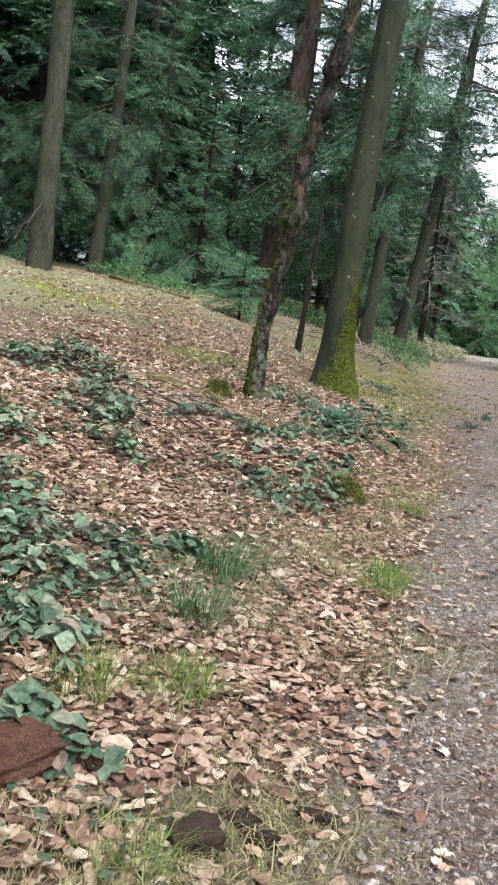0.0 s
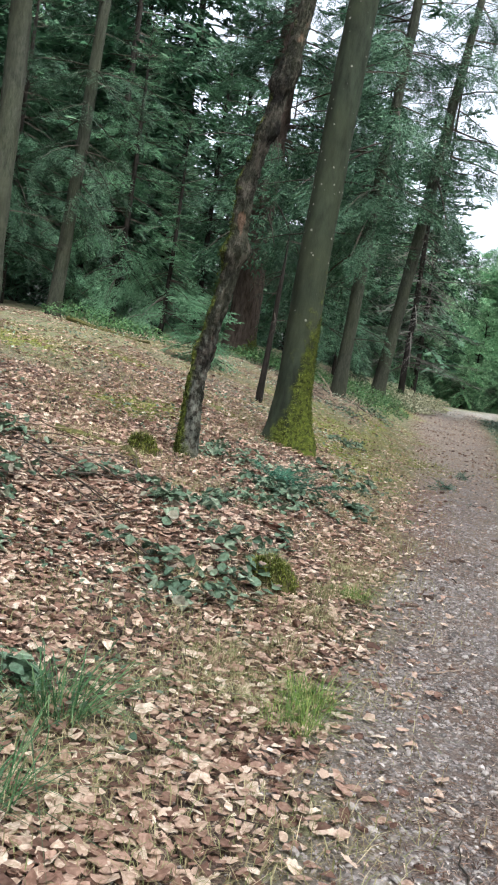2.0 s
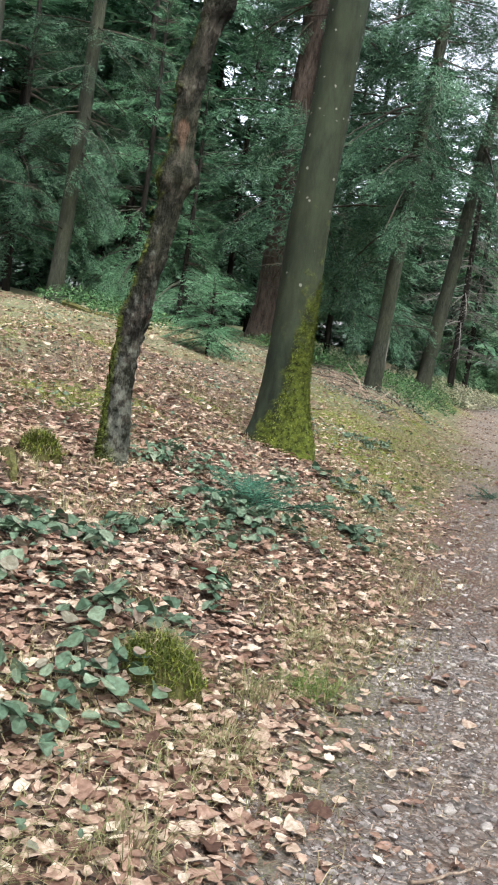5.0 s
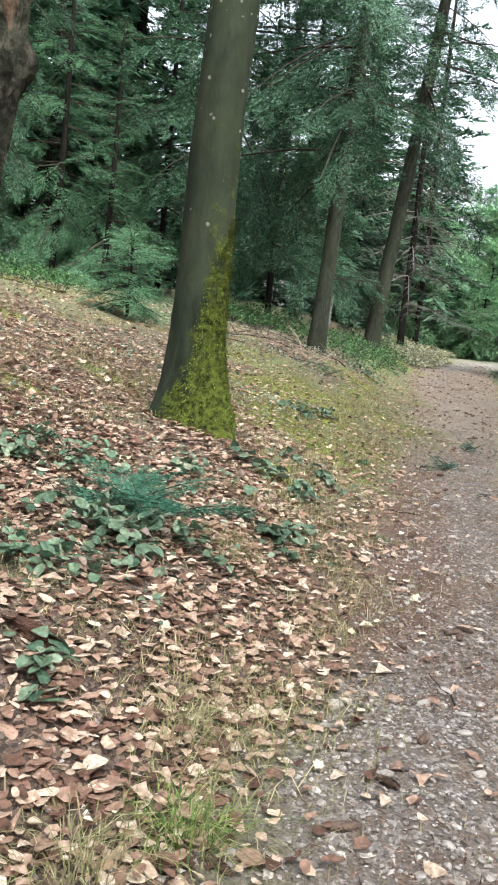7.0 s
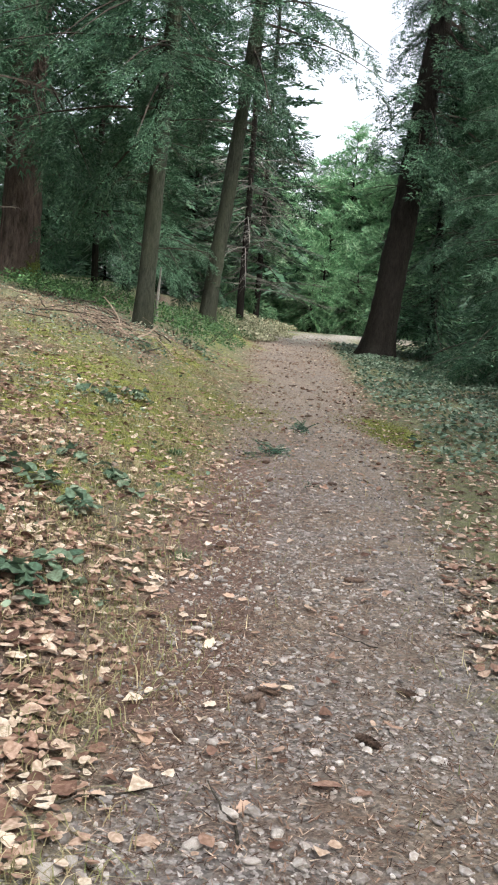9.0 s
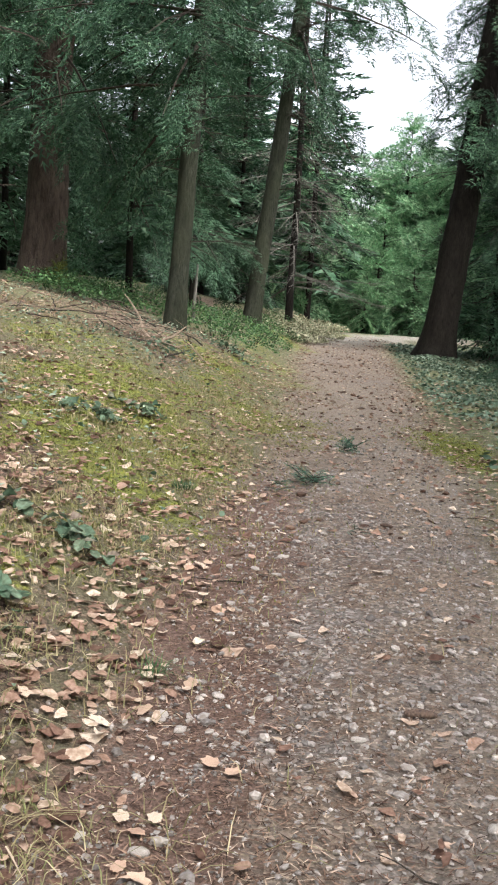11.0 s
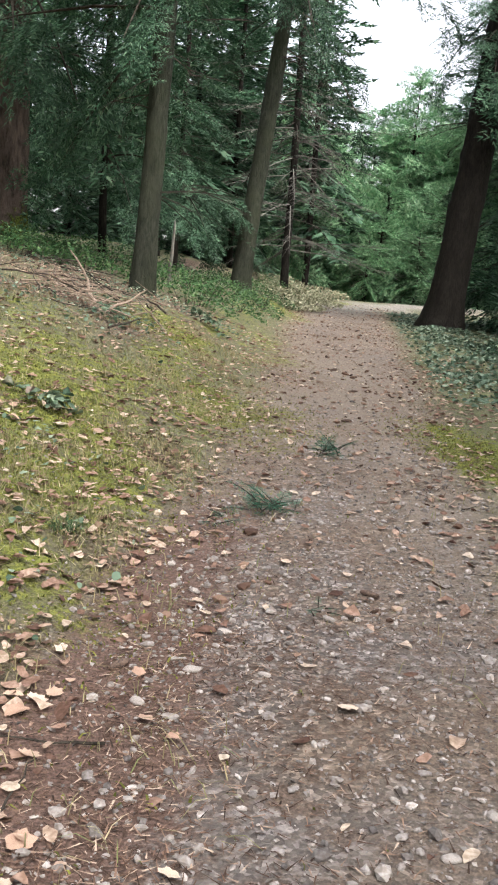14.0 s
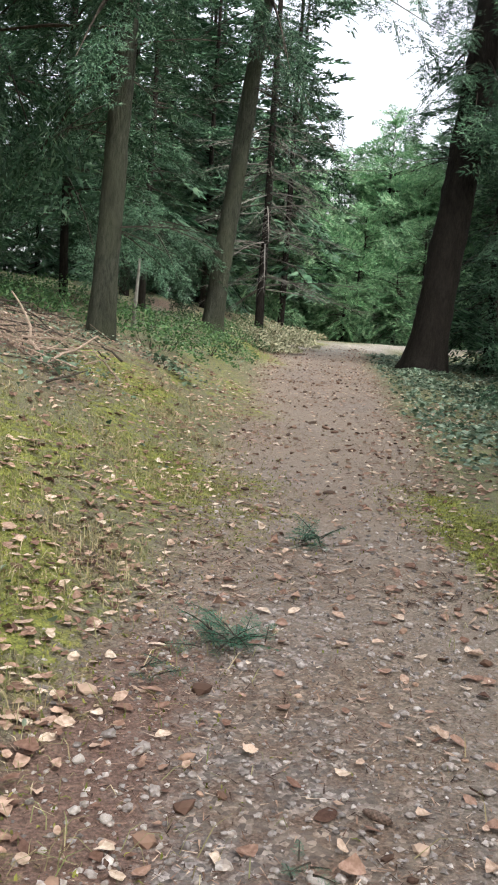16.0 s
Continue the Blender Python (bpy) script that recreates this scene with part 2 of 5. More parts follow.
def moss_amount(x, y):
    """Where the moss carpets lie on the verge."""
    dl = off_left(x, y)
    m = np.zeros_like(np.asarray(x, float))
    for cx, cy, rx, ry, top in ((2.15, 15.3, 0.95, 2.7, 1.0), (1.5, 13.2, 0.6, 0.8, 0.75), (-2.6, 13.0, 0.8, 1.0, 0.9), (-0.7, 10.9, 0.8, 0.7, 0.8), (5.4, 16.6, 0.32, 1.2, 1.2), (0.9, 15.0, 0.8, 0.8, 0.6), (3.6, 17.6, 0.8, 1.8, 0.7), (0.4, 12.6, 0.8, 0.6, 0.5), (1.6, 18.0, 0.9, 1.0, 0.6), (3.2, 21.0, 0.7, 1.8, 0.85), (-1.2, 14.5, 1.2, 0.9, 0.5), (4.6, 24.0, 0.8, 3.5, 0.6), (-3.5, 15.5, 1.0, 0.8, 0.5), (6.3, 33.0, 0.8, 4.0, 0.7), (9.2, 43.0, 1.6, 1.4, 0.8)):
        m = np.maximum(m, top * np.exp(-(((x - cx) / rx) ** 2 + ((y - cy) / ry) ** 2)))
    strip = 0.5 * np.exp(-((dl - 0.8) / 0.4) ** 2) * (y > 11)
    return np.clip(np.maximum(m, strip) * (0.45 + 1.1 * vnoise(x, y, 0.35, 21)), 0, 1)


def path_amount(x, y):
    w = 0.22 * (vnoise(x, y, 0.5, 31) - 0.5) + 0.12 * (vnoise(x, y, 0.15, 32) - 0.5)
    return np.clip((0.18 - off_left(x, y) + w) / 0.4, 0, 1) * np.clip((0.42 - off_right(x, y) + w) / 0.4, 0, 1)


def litter_amount(x, y):
    """How thickly beech leaves cover the ground: most below the beeches, little under the spruces and on the path."""
    dl = off_left(x, y)
    near = np.clip((17.5 - y) / 5.0, 0, 1)
    a = np.clip(dl / 0.35 + 0.4, 0, 1) * np.clip((6.5 - dl) / 3.0, 0.15, 1) * (0.45 + 0.55 * near)
    right = np.where(off_right(x, y) > 0.1, 0.3, 0.0) * near
    onpath = np.where((dl < 0) & (off_right(x, y) < -0.3), 0.02 + 0.2 * np.exp(np.minimum(dl, 0) / 0.18) * np.clip((11 - y) / 4, 0.15, 1), 0.0)
    a = np.maximum(np.maximum(a * (dl > -0.1), right), onpath)
    a = a * (1 - 0.28 * np.exp(-((dl - 0.25) / 0.3) ** 2) * (vnoise(x, y, 0.5, 43) > 0.35))
    a = a * (1 - 0.8 * np.exp(-((x - 0.0) / 0.32) ** 2 - ((y - 2.2) / 0.26) ** 2))
    return a * (0.4 + 0.95 * vnoise(x, y, 0.7, 41) ** 1.1) * (1 - 0.75 * moss_amount(x, y))


# forest floor
gx, gy = lines(-5.0, 8.5, 0.1, 420, 1.16), lines(-0.5, 22.0, 0.1, 420, 1.14)
GX, GY = np.meshgrid(gx, gy)
GZ = ground_z(GX, GY)
nx, ny = len(gx), len(gy)
idx = np.arange(nx * ny).reshape(ny, nx)
quads = np.stack([idx[:-1, :-1], idx[:-1, 1:], idx[1:, 1:], idx[1:, :-1]], -1).reshape(-1, 4)
GROUND, gt, gb = material("forest_floor", 0.95)
P = coords(gt)
f_path, f_moss, f_litter = attribute(gt, "path"), attribute(gt, "moss"), attribute(gt, "litter")
n_fine, n_mid, n_big = noise_fac(gt, 90.0, 5.0, P, 0.7), noise_fac(gt, 14.0, 5.0, P, 0.6), noise_fac(gt, 1.3, 4.0, P)
pebble = node(gt, "ShaderNodeTexVoronoi", Scale=55.0)
gt.links.new(P, pebble.inputs["Vector"])
grit = ramp(gt, pebble.outputs["Color"], ((0.0, (0.06, 0.053, 0.052)), (0.55, (0.175, 0.155, 0.15)), (1.0, (0.50, 0.46, 0.445))))
soil = ramp(gt, n_fine, ((0.3, (0.05, 0.034, 0.028)), (0.7, (0.22, 0.16, 0.13))))
c_path = mix(gt, step_fac(gt, n_mid, 0.42, 0.62), grit, soil)
c_path = mix(gt, step_fac(gt, n_big, 0.42, 0.68), c_path, mix(gt, 1.0, c_path, (0.95, 0.80, 0.64), "MULTIPLY"))
flake = node(gt, "ShaderNodeTexVoronoi", Scale=75.0)
gt.links.new(coords(gt, "Object", (1.0, 0.75, 1.0)), flake.inputs["Vector"])
c_leaf = ramp(gt, flake.outputs["Color"], ((0.0, (0.03, 0.02, 0.015)), (0.4, (0.09, 0.058, 0.042)), (0.75, (0.20, 0.135, 0.10)), (1.0, (0.40, 0.30, 0.225))))
c_duff = ramp(gt, n_fine, ((0.3, (0.045, 0.042, 0.024)), (0.7, (0.21, 0.19, 0.11))))
c_duff = mix(gt, step_fac(gt, n_mid, 0.42, 0.62), c_duff, ramp(gt, n_fine, ((0.3, (0.06, 0.075, 0.028)), (0.7, (0.22, 0.24, 0.095)))))
c_moss = ramp(gt, maths(gt, "ADD", maths(gt, "MULTIPLY", n_fine, 0.5), maths(gt, "MULTIPLY", n_mid, 0.5)), ((0.36, (0.045, 0.042, 0.013)), (0.48, (0.12, 0.135, 0.024)), (0.62, (0.265, 0.29, 0.05))))
c_leaf = mix(gt, step_fac(gt, n_fine, 0.3, 0.6), mix(gt, 1.0, c_leaf, (0.55, 0.53, 0.5), "MULTIPLY"), c_leaf)
lit = step_fac(gt, maths(gt, "ADD", f_litter, maths(gt, "MULTIPLY", maths(gt, "SUBTRACT", n_mid, 0.5), 0.9)), 0.25, 0.55)
c = mix(gt, lit, c_duff, c_leaf)
c_tan = ramp(gt, n_fine, ((0.3, (0.12, 0.096, 0.073)), (0.7, (0.36, 0.295, 0.23))))
c_path = mix(gt, attribute(gt, "needles"), c_path, c_tan)
# far path: pale gravel, lightened further in place of open-sky light
c_path = mix(gt, attribute(gt, "pale"), c_path, ramp(gt, n_fine, ((0.3, (0.16, 0.145, 0.125)), (0.7, (0.38, 0.35, 0.305)))))
c = mix(gt, f_path, c, c_path)
c = mix(gt, step_fac(gt, maths(gt, "ADD", attribute(gt, "rust"), maths(gt, "MULTIPLY", maths(gt, "SUBTRACT", n_mid, 0.5), 0.8)), 0.3, 0.7), c, ramp(gt, n_fine, ((0.3, (0.05, 0.028, 0.021)), (0.7, (0.25, 0.155, 0.118)))))
c = mix(gt, step_fac(gt, maths(gt, "ADD", f_moss, maths(gt, "MULTIPLY", maths(gt, "SUBTRACT", n_mid, 0.5), 1.3)), 0.3, 0.75), c, c_moss)
gt.links.new(c, gb.inputs["Base Color"])
bump(gt, gb, maths(gt, "ADD", maths(gt, "ADD", maths(gt, "MULTIPLY", n_fine, 1.4), n_mid), maths(gt, "MULTIPLY", pebble.outputs["Distance"], -0.8)), 0.8, 0.02)
g_me = mesh_of("ground", np.stack([GX, GY, GZ], -1).reshape(-1, 3), quads, GROUND, True)
attr(g_me, "path", path_amount(GX, GY))
attr(g_me, "moss", moss_amount(GX, GY))
attr(g_me, "needles", np.clip(np.clip((GY - 13.0) / 5.0, 0, 0.85) * np.clip((42 - GY) / 6.0, 0, 1) + 0.5 * np.exp(-((off_right(GX, GY) + 0.1) / 0.5) ** 2) + 0.35 * np.exp(-((off_left(GX, GY) + 0.2) / 0.35) ** 2), 0, 1) * (0.5 + 0.8 * vnoise(GX, GY, 0.9, 35)))
attr(g_me, "litter", litter_amount(GX, GY))
attr(g_me, "pale", np.clip((GY - 35.0) / 3.0, 0, 1))
attr(g_me, "rust", np.exp(-((off_left(GX, GY) + 0.15) / 0.38) ** 2) * np.clip((GY - 7.5) / 2.0, 0, 1) * np.clip((17.0 - GY) / 3.0, 0, 1) * (0.45 + 0.8 * vnoise(GX, GY, 0.8, 37)))
ground = tagged(new("ground", g_me), "brown forest floor with a gravel footpath and a leafy bank", "ground", kind="structure")

# ---- trees ----


def trunk_mesh(name, spine, radii, mat, sides=18, step=0.12, lump=0.03, flare=0.35, seed=1, moss_top=0.0, moss_side=0.0, knots=(), flakes=0.0):
    """A tapered trunk round a bent spine, with root flare, lumps and knots; the attribute moss fades upwards."""
    spine, radii = np.array(spine, float), np.array(radii, float)
    hs = np.r_[0, np.cumsum(np.linalg.norm(np.diff(spine, axis=0), axis=1))]
    n = max(4, int(min(hs[-1], 12.0) / step))
    ts = np.r_[np.linspace(0, min(hs[-1], 12.0), n), np.arange(13.0, hs[-1], 1.5), hs[-1:]] if hs[-1] > 12.5 else np.linspace(0, hs[-1], n)
    c = np.stack([np.interp(ts, hs, spine[:, k]) for k in range(3)], -1)
    if len(ts) > 8:
        c[1:-1] = (c[:-2] + 2 * c[1:-1] + c[2:]) / 4
    r = np.interp(ts, hs, radii)
    a = np.linspace(0, 2 * math.pi, sides, endpoint=False)
    T, A = np.meshgrid(ts, a, indexing="ij")
    root = flare * np.exp(-T / 0.28) * (0.75 + 0.6 * np.cos(A * 4 + seed) * np.cos(A * 1.5 + seed * 2))
    ca, sa = np.cos(A), np.sin(A)
    l1 = vnoise(ca * 1.7 + seed * 9, sa * 1.7 + T * 1.3, 0.55, seed) - 0.5
    l2 = vnoise(ca * 2.2 + seed * 5, sa * 2.2 + T * 3.1, 0.22, seed + 4) - 0.5
    R = r[:, None] * (1 + root) + lump * (l1 * 1.4 + l2 * 0.8)
    if flakes:
        R = R + flakes * (np.round(3 * vnoise(ca * 1.1 + seed, sa * 1.1 + T * 1.7, 0.13, seed + 8)) / 3 - 0.5) + flakes * 0.5 * (vnoise(ca * 3, sa * 3 + T * 4, 0.12, seed + 9) - 0.5)
    for kh, ka, ks in knots:
        da = np.angle(np.exp(1j * (A - ka)))
        R = R + ks * np.exp(-((T - kh) / 0.09) ** 2) * (0.45 + 0.55 * np.exp(-(da / 0.9) ** 2))
    V = np.stack([c[:, 0, None] + R * ca, c[:, 1, None] + R * sa, np.broadcast_to(c[:, 2, None], R.shape)], -1)
    V[0, :, 2] -= 0.25
    m, k = len(ts), sides
    i = np.arange(m * k).reshape(m, k)
    j = np.roll(i, -1, axis=1)
    q = np.stack([i[:-1], j[:-1], j[1:], i[1:]], -1).reshape(-1, 4)
    me = mesh_of(name, V.reshape(-1, 3), q, mat, True)
    mo = np.clip(1.1 - T / max(moss_top, 0.01), 0, 1) * (0.38 + 0.65 * np.cos(A - moss_side)) + 0.5 * np.exp(-(T / 0.32) ** 2) if moss_top else np.zeros_like(T)
    attr(me, "moss", mo)
    return me


def spray(seed, laterals=15, droop=0.22, blade=0.075, width=0.018, gap=0.042, wild=0.12):
    """A flat conifer branch of length 1 along x: side twigs set with narrow needle tufts. Returns triangles (n, 3, 3)."""
    rng = np.random.RandomState(seed)
    tris = []

    def axis(s):
        return np.array([s, 0.03 * math.sin(s * 5 + seed), -droop * s * s])

    def tuft(p, d, size):
        d = d / np.linalg.norm(d)
        up = np.array([0, 0, 1.0]) + rng.normal(0, 0.5, 3)
        side = np.cross(d, up)
        side /= np.linalg.norm(side) + 1e-6
        w = width * rng.uniform(0.7, 1.3)
        tris.append((p - side * w * 0.5, p + side * w * 0.5, p + d * size))

    for k in range(laterals):
        s = 0.14 + 0.86 * (k + rng.uniform(0, 0.8)) / laterals
        for sgn in (-1, 1):
            if rng.rand() < wild:
                continue
            ln = (0.36 * (1 - s) ** 0.8 + 0.07) * rng.uniform(0.65, 1.15)
            ang = radians(rng.uniform(42, 68)) * sgn
            d = np.array([math.cos(ang), math.sin(ang), rng.uniform(-0.35, 0.08)])
            p0 = axis(s)
            m = max(2, int(ln / gap))
            for q in range(m):
                f = (q + 0.5) / m
                p = p0 + d * ln * f + np.array([0, 0, -0.12 * ln * f * f])
                for s2 in (-1, 1):
                    a2 = radians(rng.uniform(25, 50)) * s2
                    e = np.array([d[0] * math.cos(a2) - d[1] * math.sin(a2), d[0] * math.sin(a2) + d[1] * math.cos(a2), d[2] + rng.uniform(-0.25, 0.25)])
                    tuft(p, e, blade * rng.uniform(0.7, 1.25))
            tuft(p0 + d * ln * 0.85, d, blade * 1.3)
    for q in range(10):
        s = 0.3 + 0.7 * q / 10
        tuft(axis(s), np.array([1.0, rng.uniform(-0.8, 0.8), -0.3]), blade * 1.2)
    return np.array(tris)


SPRAYS = [spray(k, 18, 0.22, 0.046, 0.0115, 0.035, 0.12) for k in range(5)]
SPRAYS_LIGHT = [spray(20 + k, 13, 0.25, 0.085, 0.024, 0.055, 0.08) for k in range(4)]
SPRAYS_SUB = [spray(80 + k, 10, 0.3, 0.1, 0.026, 0.06, 0.1) for k in range(4)]
SPRAYS_FAR = [spray(30 + k, 7, 0.25, 0.135, 0.058, 0.115, 0.0) for k in range(4)]
SPRAYS_MID = [spray(110 + k, 10, 0.3, 0.1, 0.036, 0.075, 0.0) for k in range(4)]
SPRAYS_FINE = [spray(40 + k, 18, 0.18, 0.055, 0.013, 0.032, 0.05) for k in range(4)]
SPRAYS_THIN = [spray(60 + k, 11, 0.4, 0.05, 0.012, 0.06, 0.45) for k in range(4)]


def placed(tris, where, yaw, pitch, length, width=1.0, roll=0.0):
    m = np.array(Euler((roll, -pitch, yaw)).to_matrix())
    return (tris * np.array([length, length * width, length])) @ m.T + np.array(where)


def bough(seed, droop=0.3):
    """A long hanging bough of length 1 along x: side sprays that droop in uneven clumps."""
    q = np.random.RandomState(seed)
    out = []
    for k in range(11):
        f = 0.22 + 0.74 * (k + q.uniform(0, 0.7)) / 11
        side = 1 if k % 2 else -1
        ln = (0.46 - 0.26 * f) * q.uniform(0.6, 1.25)
        o = (f, 0.03 * math.sin(f * 5 + seed), -droop * f * f)
        out.append(placed(SPRAYS_SUB[q.randint(4)], o, side * radians(q.uniform(25, 65)), radians(q.uniform(-50, -8)), ln, q.uniform(0.8, 1.2), q.uniform(-0.5, 0.5)))
    out.append(placed(SPRAYS_SUB[seed % 4], (0.8, 0, -droop * 0.64), 0.0, radians(-28), 0.3))
    return np.concatenate(out)


BOUGHS = [bough(k) for k in range(6)]


def stem_tris(p0, yaw, pitch, length, r, droop):
    """A thin three-sided branch following the spray's droop."""
    m = np.array(Euler((0, -pitch, yaw)).to_matrix())
    s = np.linspace(0, 0.95, 4)
    c = np.stack([s, 0 * s, -droop * s * s], -1) * length
    rr = r * (1 - 0.85 * s)
    a = np.array([0, 2.1, 4.2])
    ring = c[:, None, :] + rr[:, None, None] * np.stack([0 * a, np.cos(a), np.sin(a)], -1)[None]
    ring = ring @ m.T + np.array(p0)
    out = []
    for i in range(3):
        for j in range(3):
            k = (j + 1) % 3
            out += [(ring[i, j], ring[i, k], ring[i + 1, k]), (ring[i, j], ring[i + 1, k], ring[i + 1, j])]
    return out


def tri_mesh(name, tris, mat):
    t = np.asarray(tris, float).reshape(-1, 3)
    return mesh_of(name, t, np.arange(len(t)).reshape(-1, 3), mat)


def crown_meshes(seed, height, base, radius, dense, kit, needles, wood, droop=0.22, shape=0.8, lean=(0, 0), floor=0.25, spread=(0, 0), top=11.0, twist=0.35):
    """Whorls of drooping sprays from base to height round a stem at the origin: the needles and the branches."""
    rng = np.random.RandomState(seed)
    tris, stems = [], []
    z = base
    while z < height - 0.15:
        f = (z - base) / (height - base)
        full = 1.0 if z < top else 0.3
        for _ in range(max(2, int(rng.poisson(5) * full))):
            yaw = rng.uniform(0, 2 * math.pi)
            ln = (radius * (1 - f) ** shape + floor) * rng.uniform(0.6, 1.15) * (1 + spread[0] * math.cos(yaw) + spread[1] * math.sin(yaw))
            if ln < 0.1:
                continue
            pitch = radians(-18 + 48 * f + rng.uniform(-18, 18))
            p = (lean[0] * z, lean[1] * z, z + rng.uniform(-0.25, 0.25))
            use = SPRAYS_FAR if z >= top else BOUGHS if kit is SPRAYS and ln > 1.5 else kit
            tris.append(placed(use[rng.randint(len(use))], p, yaw, pitch, ln, rng.uniform(0.75, 1.15), rng.uniform(-twist, twist)))
            stems += stem_tris(p, yaw, pitch, ln, 0.006 + 0.009 * ln, droop)
        z += (0.16 + 0.24 * radius / 2.5) / dense * (1.0 if z < top else 1.8)
    return tri_mesh("crown", np.concatenate(tris), needles), tri_mesh("branchwork", stems, wood)


def bare_branches(seed, low, high, count, length, lean=(0, 0), r0=0.2, sag=-8, mat=None):
    """Dead snags along a stem: thin bent sticks with side twigs."""
    rng = np.random.RandomState(seed)
    out = []
    for _ in range(count):
        z, yaw = rng.uniform(low, high), rng.uniform(0, 2 * math.pi)
        ln, pitch = length * rng.uniform(0.35, 1.1), radians(sag + rng.uniform(-22, 22))
        d0 = np.array([math.cos(yaw), math.sin(yaw), 0])
        p = np.array([lean[0] * z, lean[1] * z, z]) + d0 * r0 * 0.7
        out += stem_tris(p, yaw, pitch, ln, 0.008 + 0.006 * ln, 0.15)
        m = np.array(Euler((0, -pitch, yaw)).to_matrix())
        for _ in range(int(5 + ln * 6)):
            s = rng.uniform(0.25, 0.95)
            q = p + m @ np.array([s * ln, 0, -0.15 * s * s * ln])
            out += stem_tris(q, yaw + rng.choice((-1, 1)) * rng.uniform(0.5, 1.1), pitch + rng.uniform(-0.4, 0.2), ln * rng.uniform(0.12, 0.4), 0.005, 0.2)
    return tri_mesh("dead_branchwork", out, mat or BARK_TWIG)


def tree(name, label, x, y, category="tree", z=None, group=""):
    e = tagged(new(name), label, category, group)
    e.location = (x, y, gz(x, y) if z is None else z)
    return e


def conifer(label, x, y, height, base, radius, girth, wood, seed, dense=1.0, kit=SPRAYS, needles=NEEDLES, lean=(0, 0), snags=0, snag_len=1.2, moss_top=0.0, name="spruce_tree", droop=0.22, shape=0.8, flare=0.22, spread=(0, 0), snag_low=1.2, ring=0.15, snag_mat=None, floor=0.25, twist=0.35):
    e = tree(name, label, x, y)
    hs = np.array([0, 1.2, 4, 9, height]) if height > 12 else height * np.array([0, 0.15, 0.4, 0.7, 1.0])
    rs = girth / 2 * np.array([1.12, 1.0, 0.9, 0.72, 0.06])
    spine = [(lean[0] * h + 0.03 * math.sin(h * 0.7 + seed), lean[1] * h, h) for h in hs]
    part("trunk", trunk_mesh("trunk", spine, rs, wood, 18 if girth > 0.3 and ring < 0.3 else 9, ring, 0.06 * girth, flare, seed, moss_top, 0.5), e)
    c, b = crown_meshes(seed, height, base, radius, dense, kit, needles, BARK_TWIG, droop, shape, lean, floor=floor, spread=spread, top=3.0 + 0.33 * y, twist=twist)
    part("crown", c, e)
    tagged(part("branchwork", b, e), kind="stuff")
    if snags:
        tagged(part("dead_branchwork", bare_branches(seed + 5, snag_low, base + 1.5, snags, snag_len, lean, girth / 2, mat=snag_mat), e, "bare grey dead branches"), kind="stuff")
    return e


# the mossy beech beside the path
bx, by = 1.03, 11.75
beech = tree("beech_tree", "tall smooth grey beech with a mossy foot on the bank", bx, by)
beech_trunk = part("trunk", trunk_mesh("trunk", [(0.0, 0, 0), (-0.015, 0, 0.6), (-0.02, 0, 1.3), (-0.015, 0, 2.2), (0.015, 0, 3.2), (0.07, 0.02, 4.6), (0.25, 0.1, 9), (0.45, 0.2, 18)], (0.25, 0.205, 0.19, 0.18, 0.175, 0.17, 0.14, 0.04), BARK_BEECH, 32, 0.06, 0.014, 0.42, 2, 2.3, -0.3), beech)
tagged(part("dead_branchwork", bare_branches(71, 3.6, 6.5, 4, 1.2, (0.02, 0), 0.18, 5), beech, "thin bare twigs"), kind="stuff")


def moss_fringe(trunk, count, seed, mat, floor=0.45):
    """Short moss tips standing off the mossy side of a trunk."""
    q = np.random.RandomState(seed)
    me = trunk.data
    v, nrm, mo = np.zeros(len(me.vertices) * 3), np.zeros(len(me.vertices) * 3), np.zeros(len(me.vertices))
    me.vertices.foreach_get("co", v)
    me.vertices.foreach_get("normal", nrm)
    me.attributes["moss"].data.foreach_get("value", mo)
    v, nrm = v.reshape(-1, 3), nrm.reshape(-1, 3)
    i = q.choice(np.nonzero(mo > floor)[0], count)
    p = v[i] + q.normal(0, 0.016, (count, 3))
    p -= nrm[i] * (np.sum((p - v[i]) * nrm[i], 1) + 0.002)[:, None]
    d = nrm[i] + q.normal(0, 0.5, (count, 3)) + np.array([0, 0, -0.4])
    s = np.cross(d, (0.3, 0.2, 1.0))
    s *= (q.uniform(0.002, 0.005, count) / np.linalg.norm(s, axis=1))[:, None]
    t = np.stack([p - s, p + s, p + d * q.uniform(0.008, 0.024, count)[:, None]], 1)
    part("moss_fringe", tri_mesh("moss_fringe", t, mat), trunk.parent, "short olive-green moss")["kind"] = "stuff"


# the knotty leaning tree
rough = tree("knotty_tree", "crooked dead tree with flaking mossy bark and knots", -0.035, 9.17)
sp = [(0.0, 0, 0), (0.0, 0, 0.35), (0.005, 0, 0.65), (0.045, 0, 0.95), (0.086, 0, 1.25), (0.137, 0, 1.55), (0.176, 0, 1.85), (0.178, 0, 2.15), (0.19, 0, 2.45), (0.26, 0, 2.75), (0.327, 0, 3.05), (0.385, 0, 3.35), (0.44, 0, 3.65), (0.49, 0, 4.1), (0.7, 0, 5.5), (0.8, 0, 8.0)]
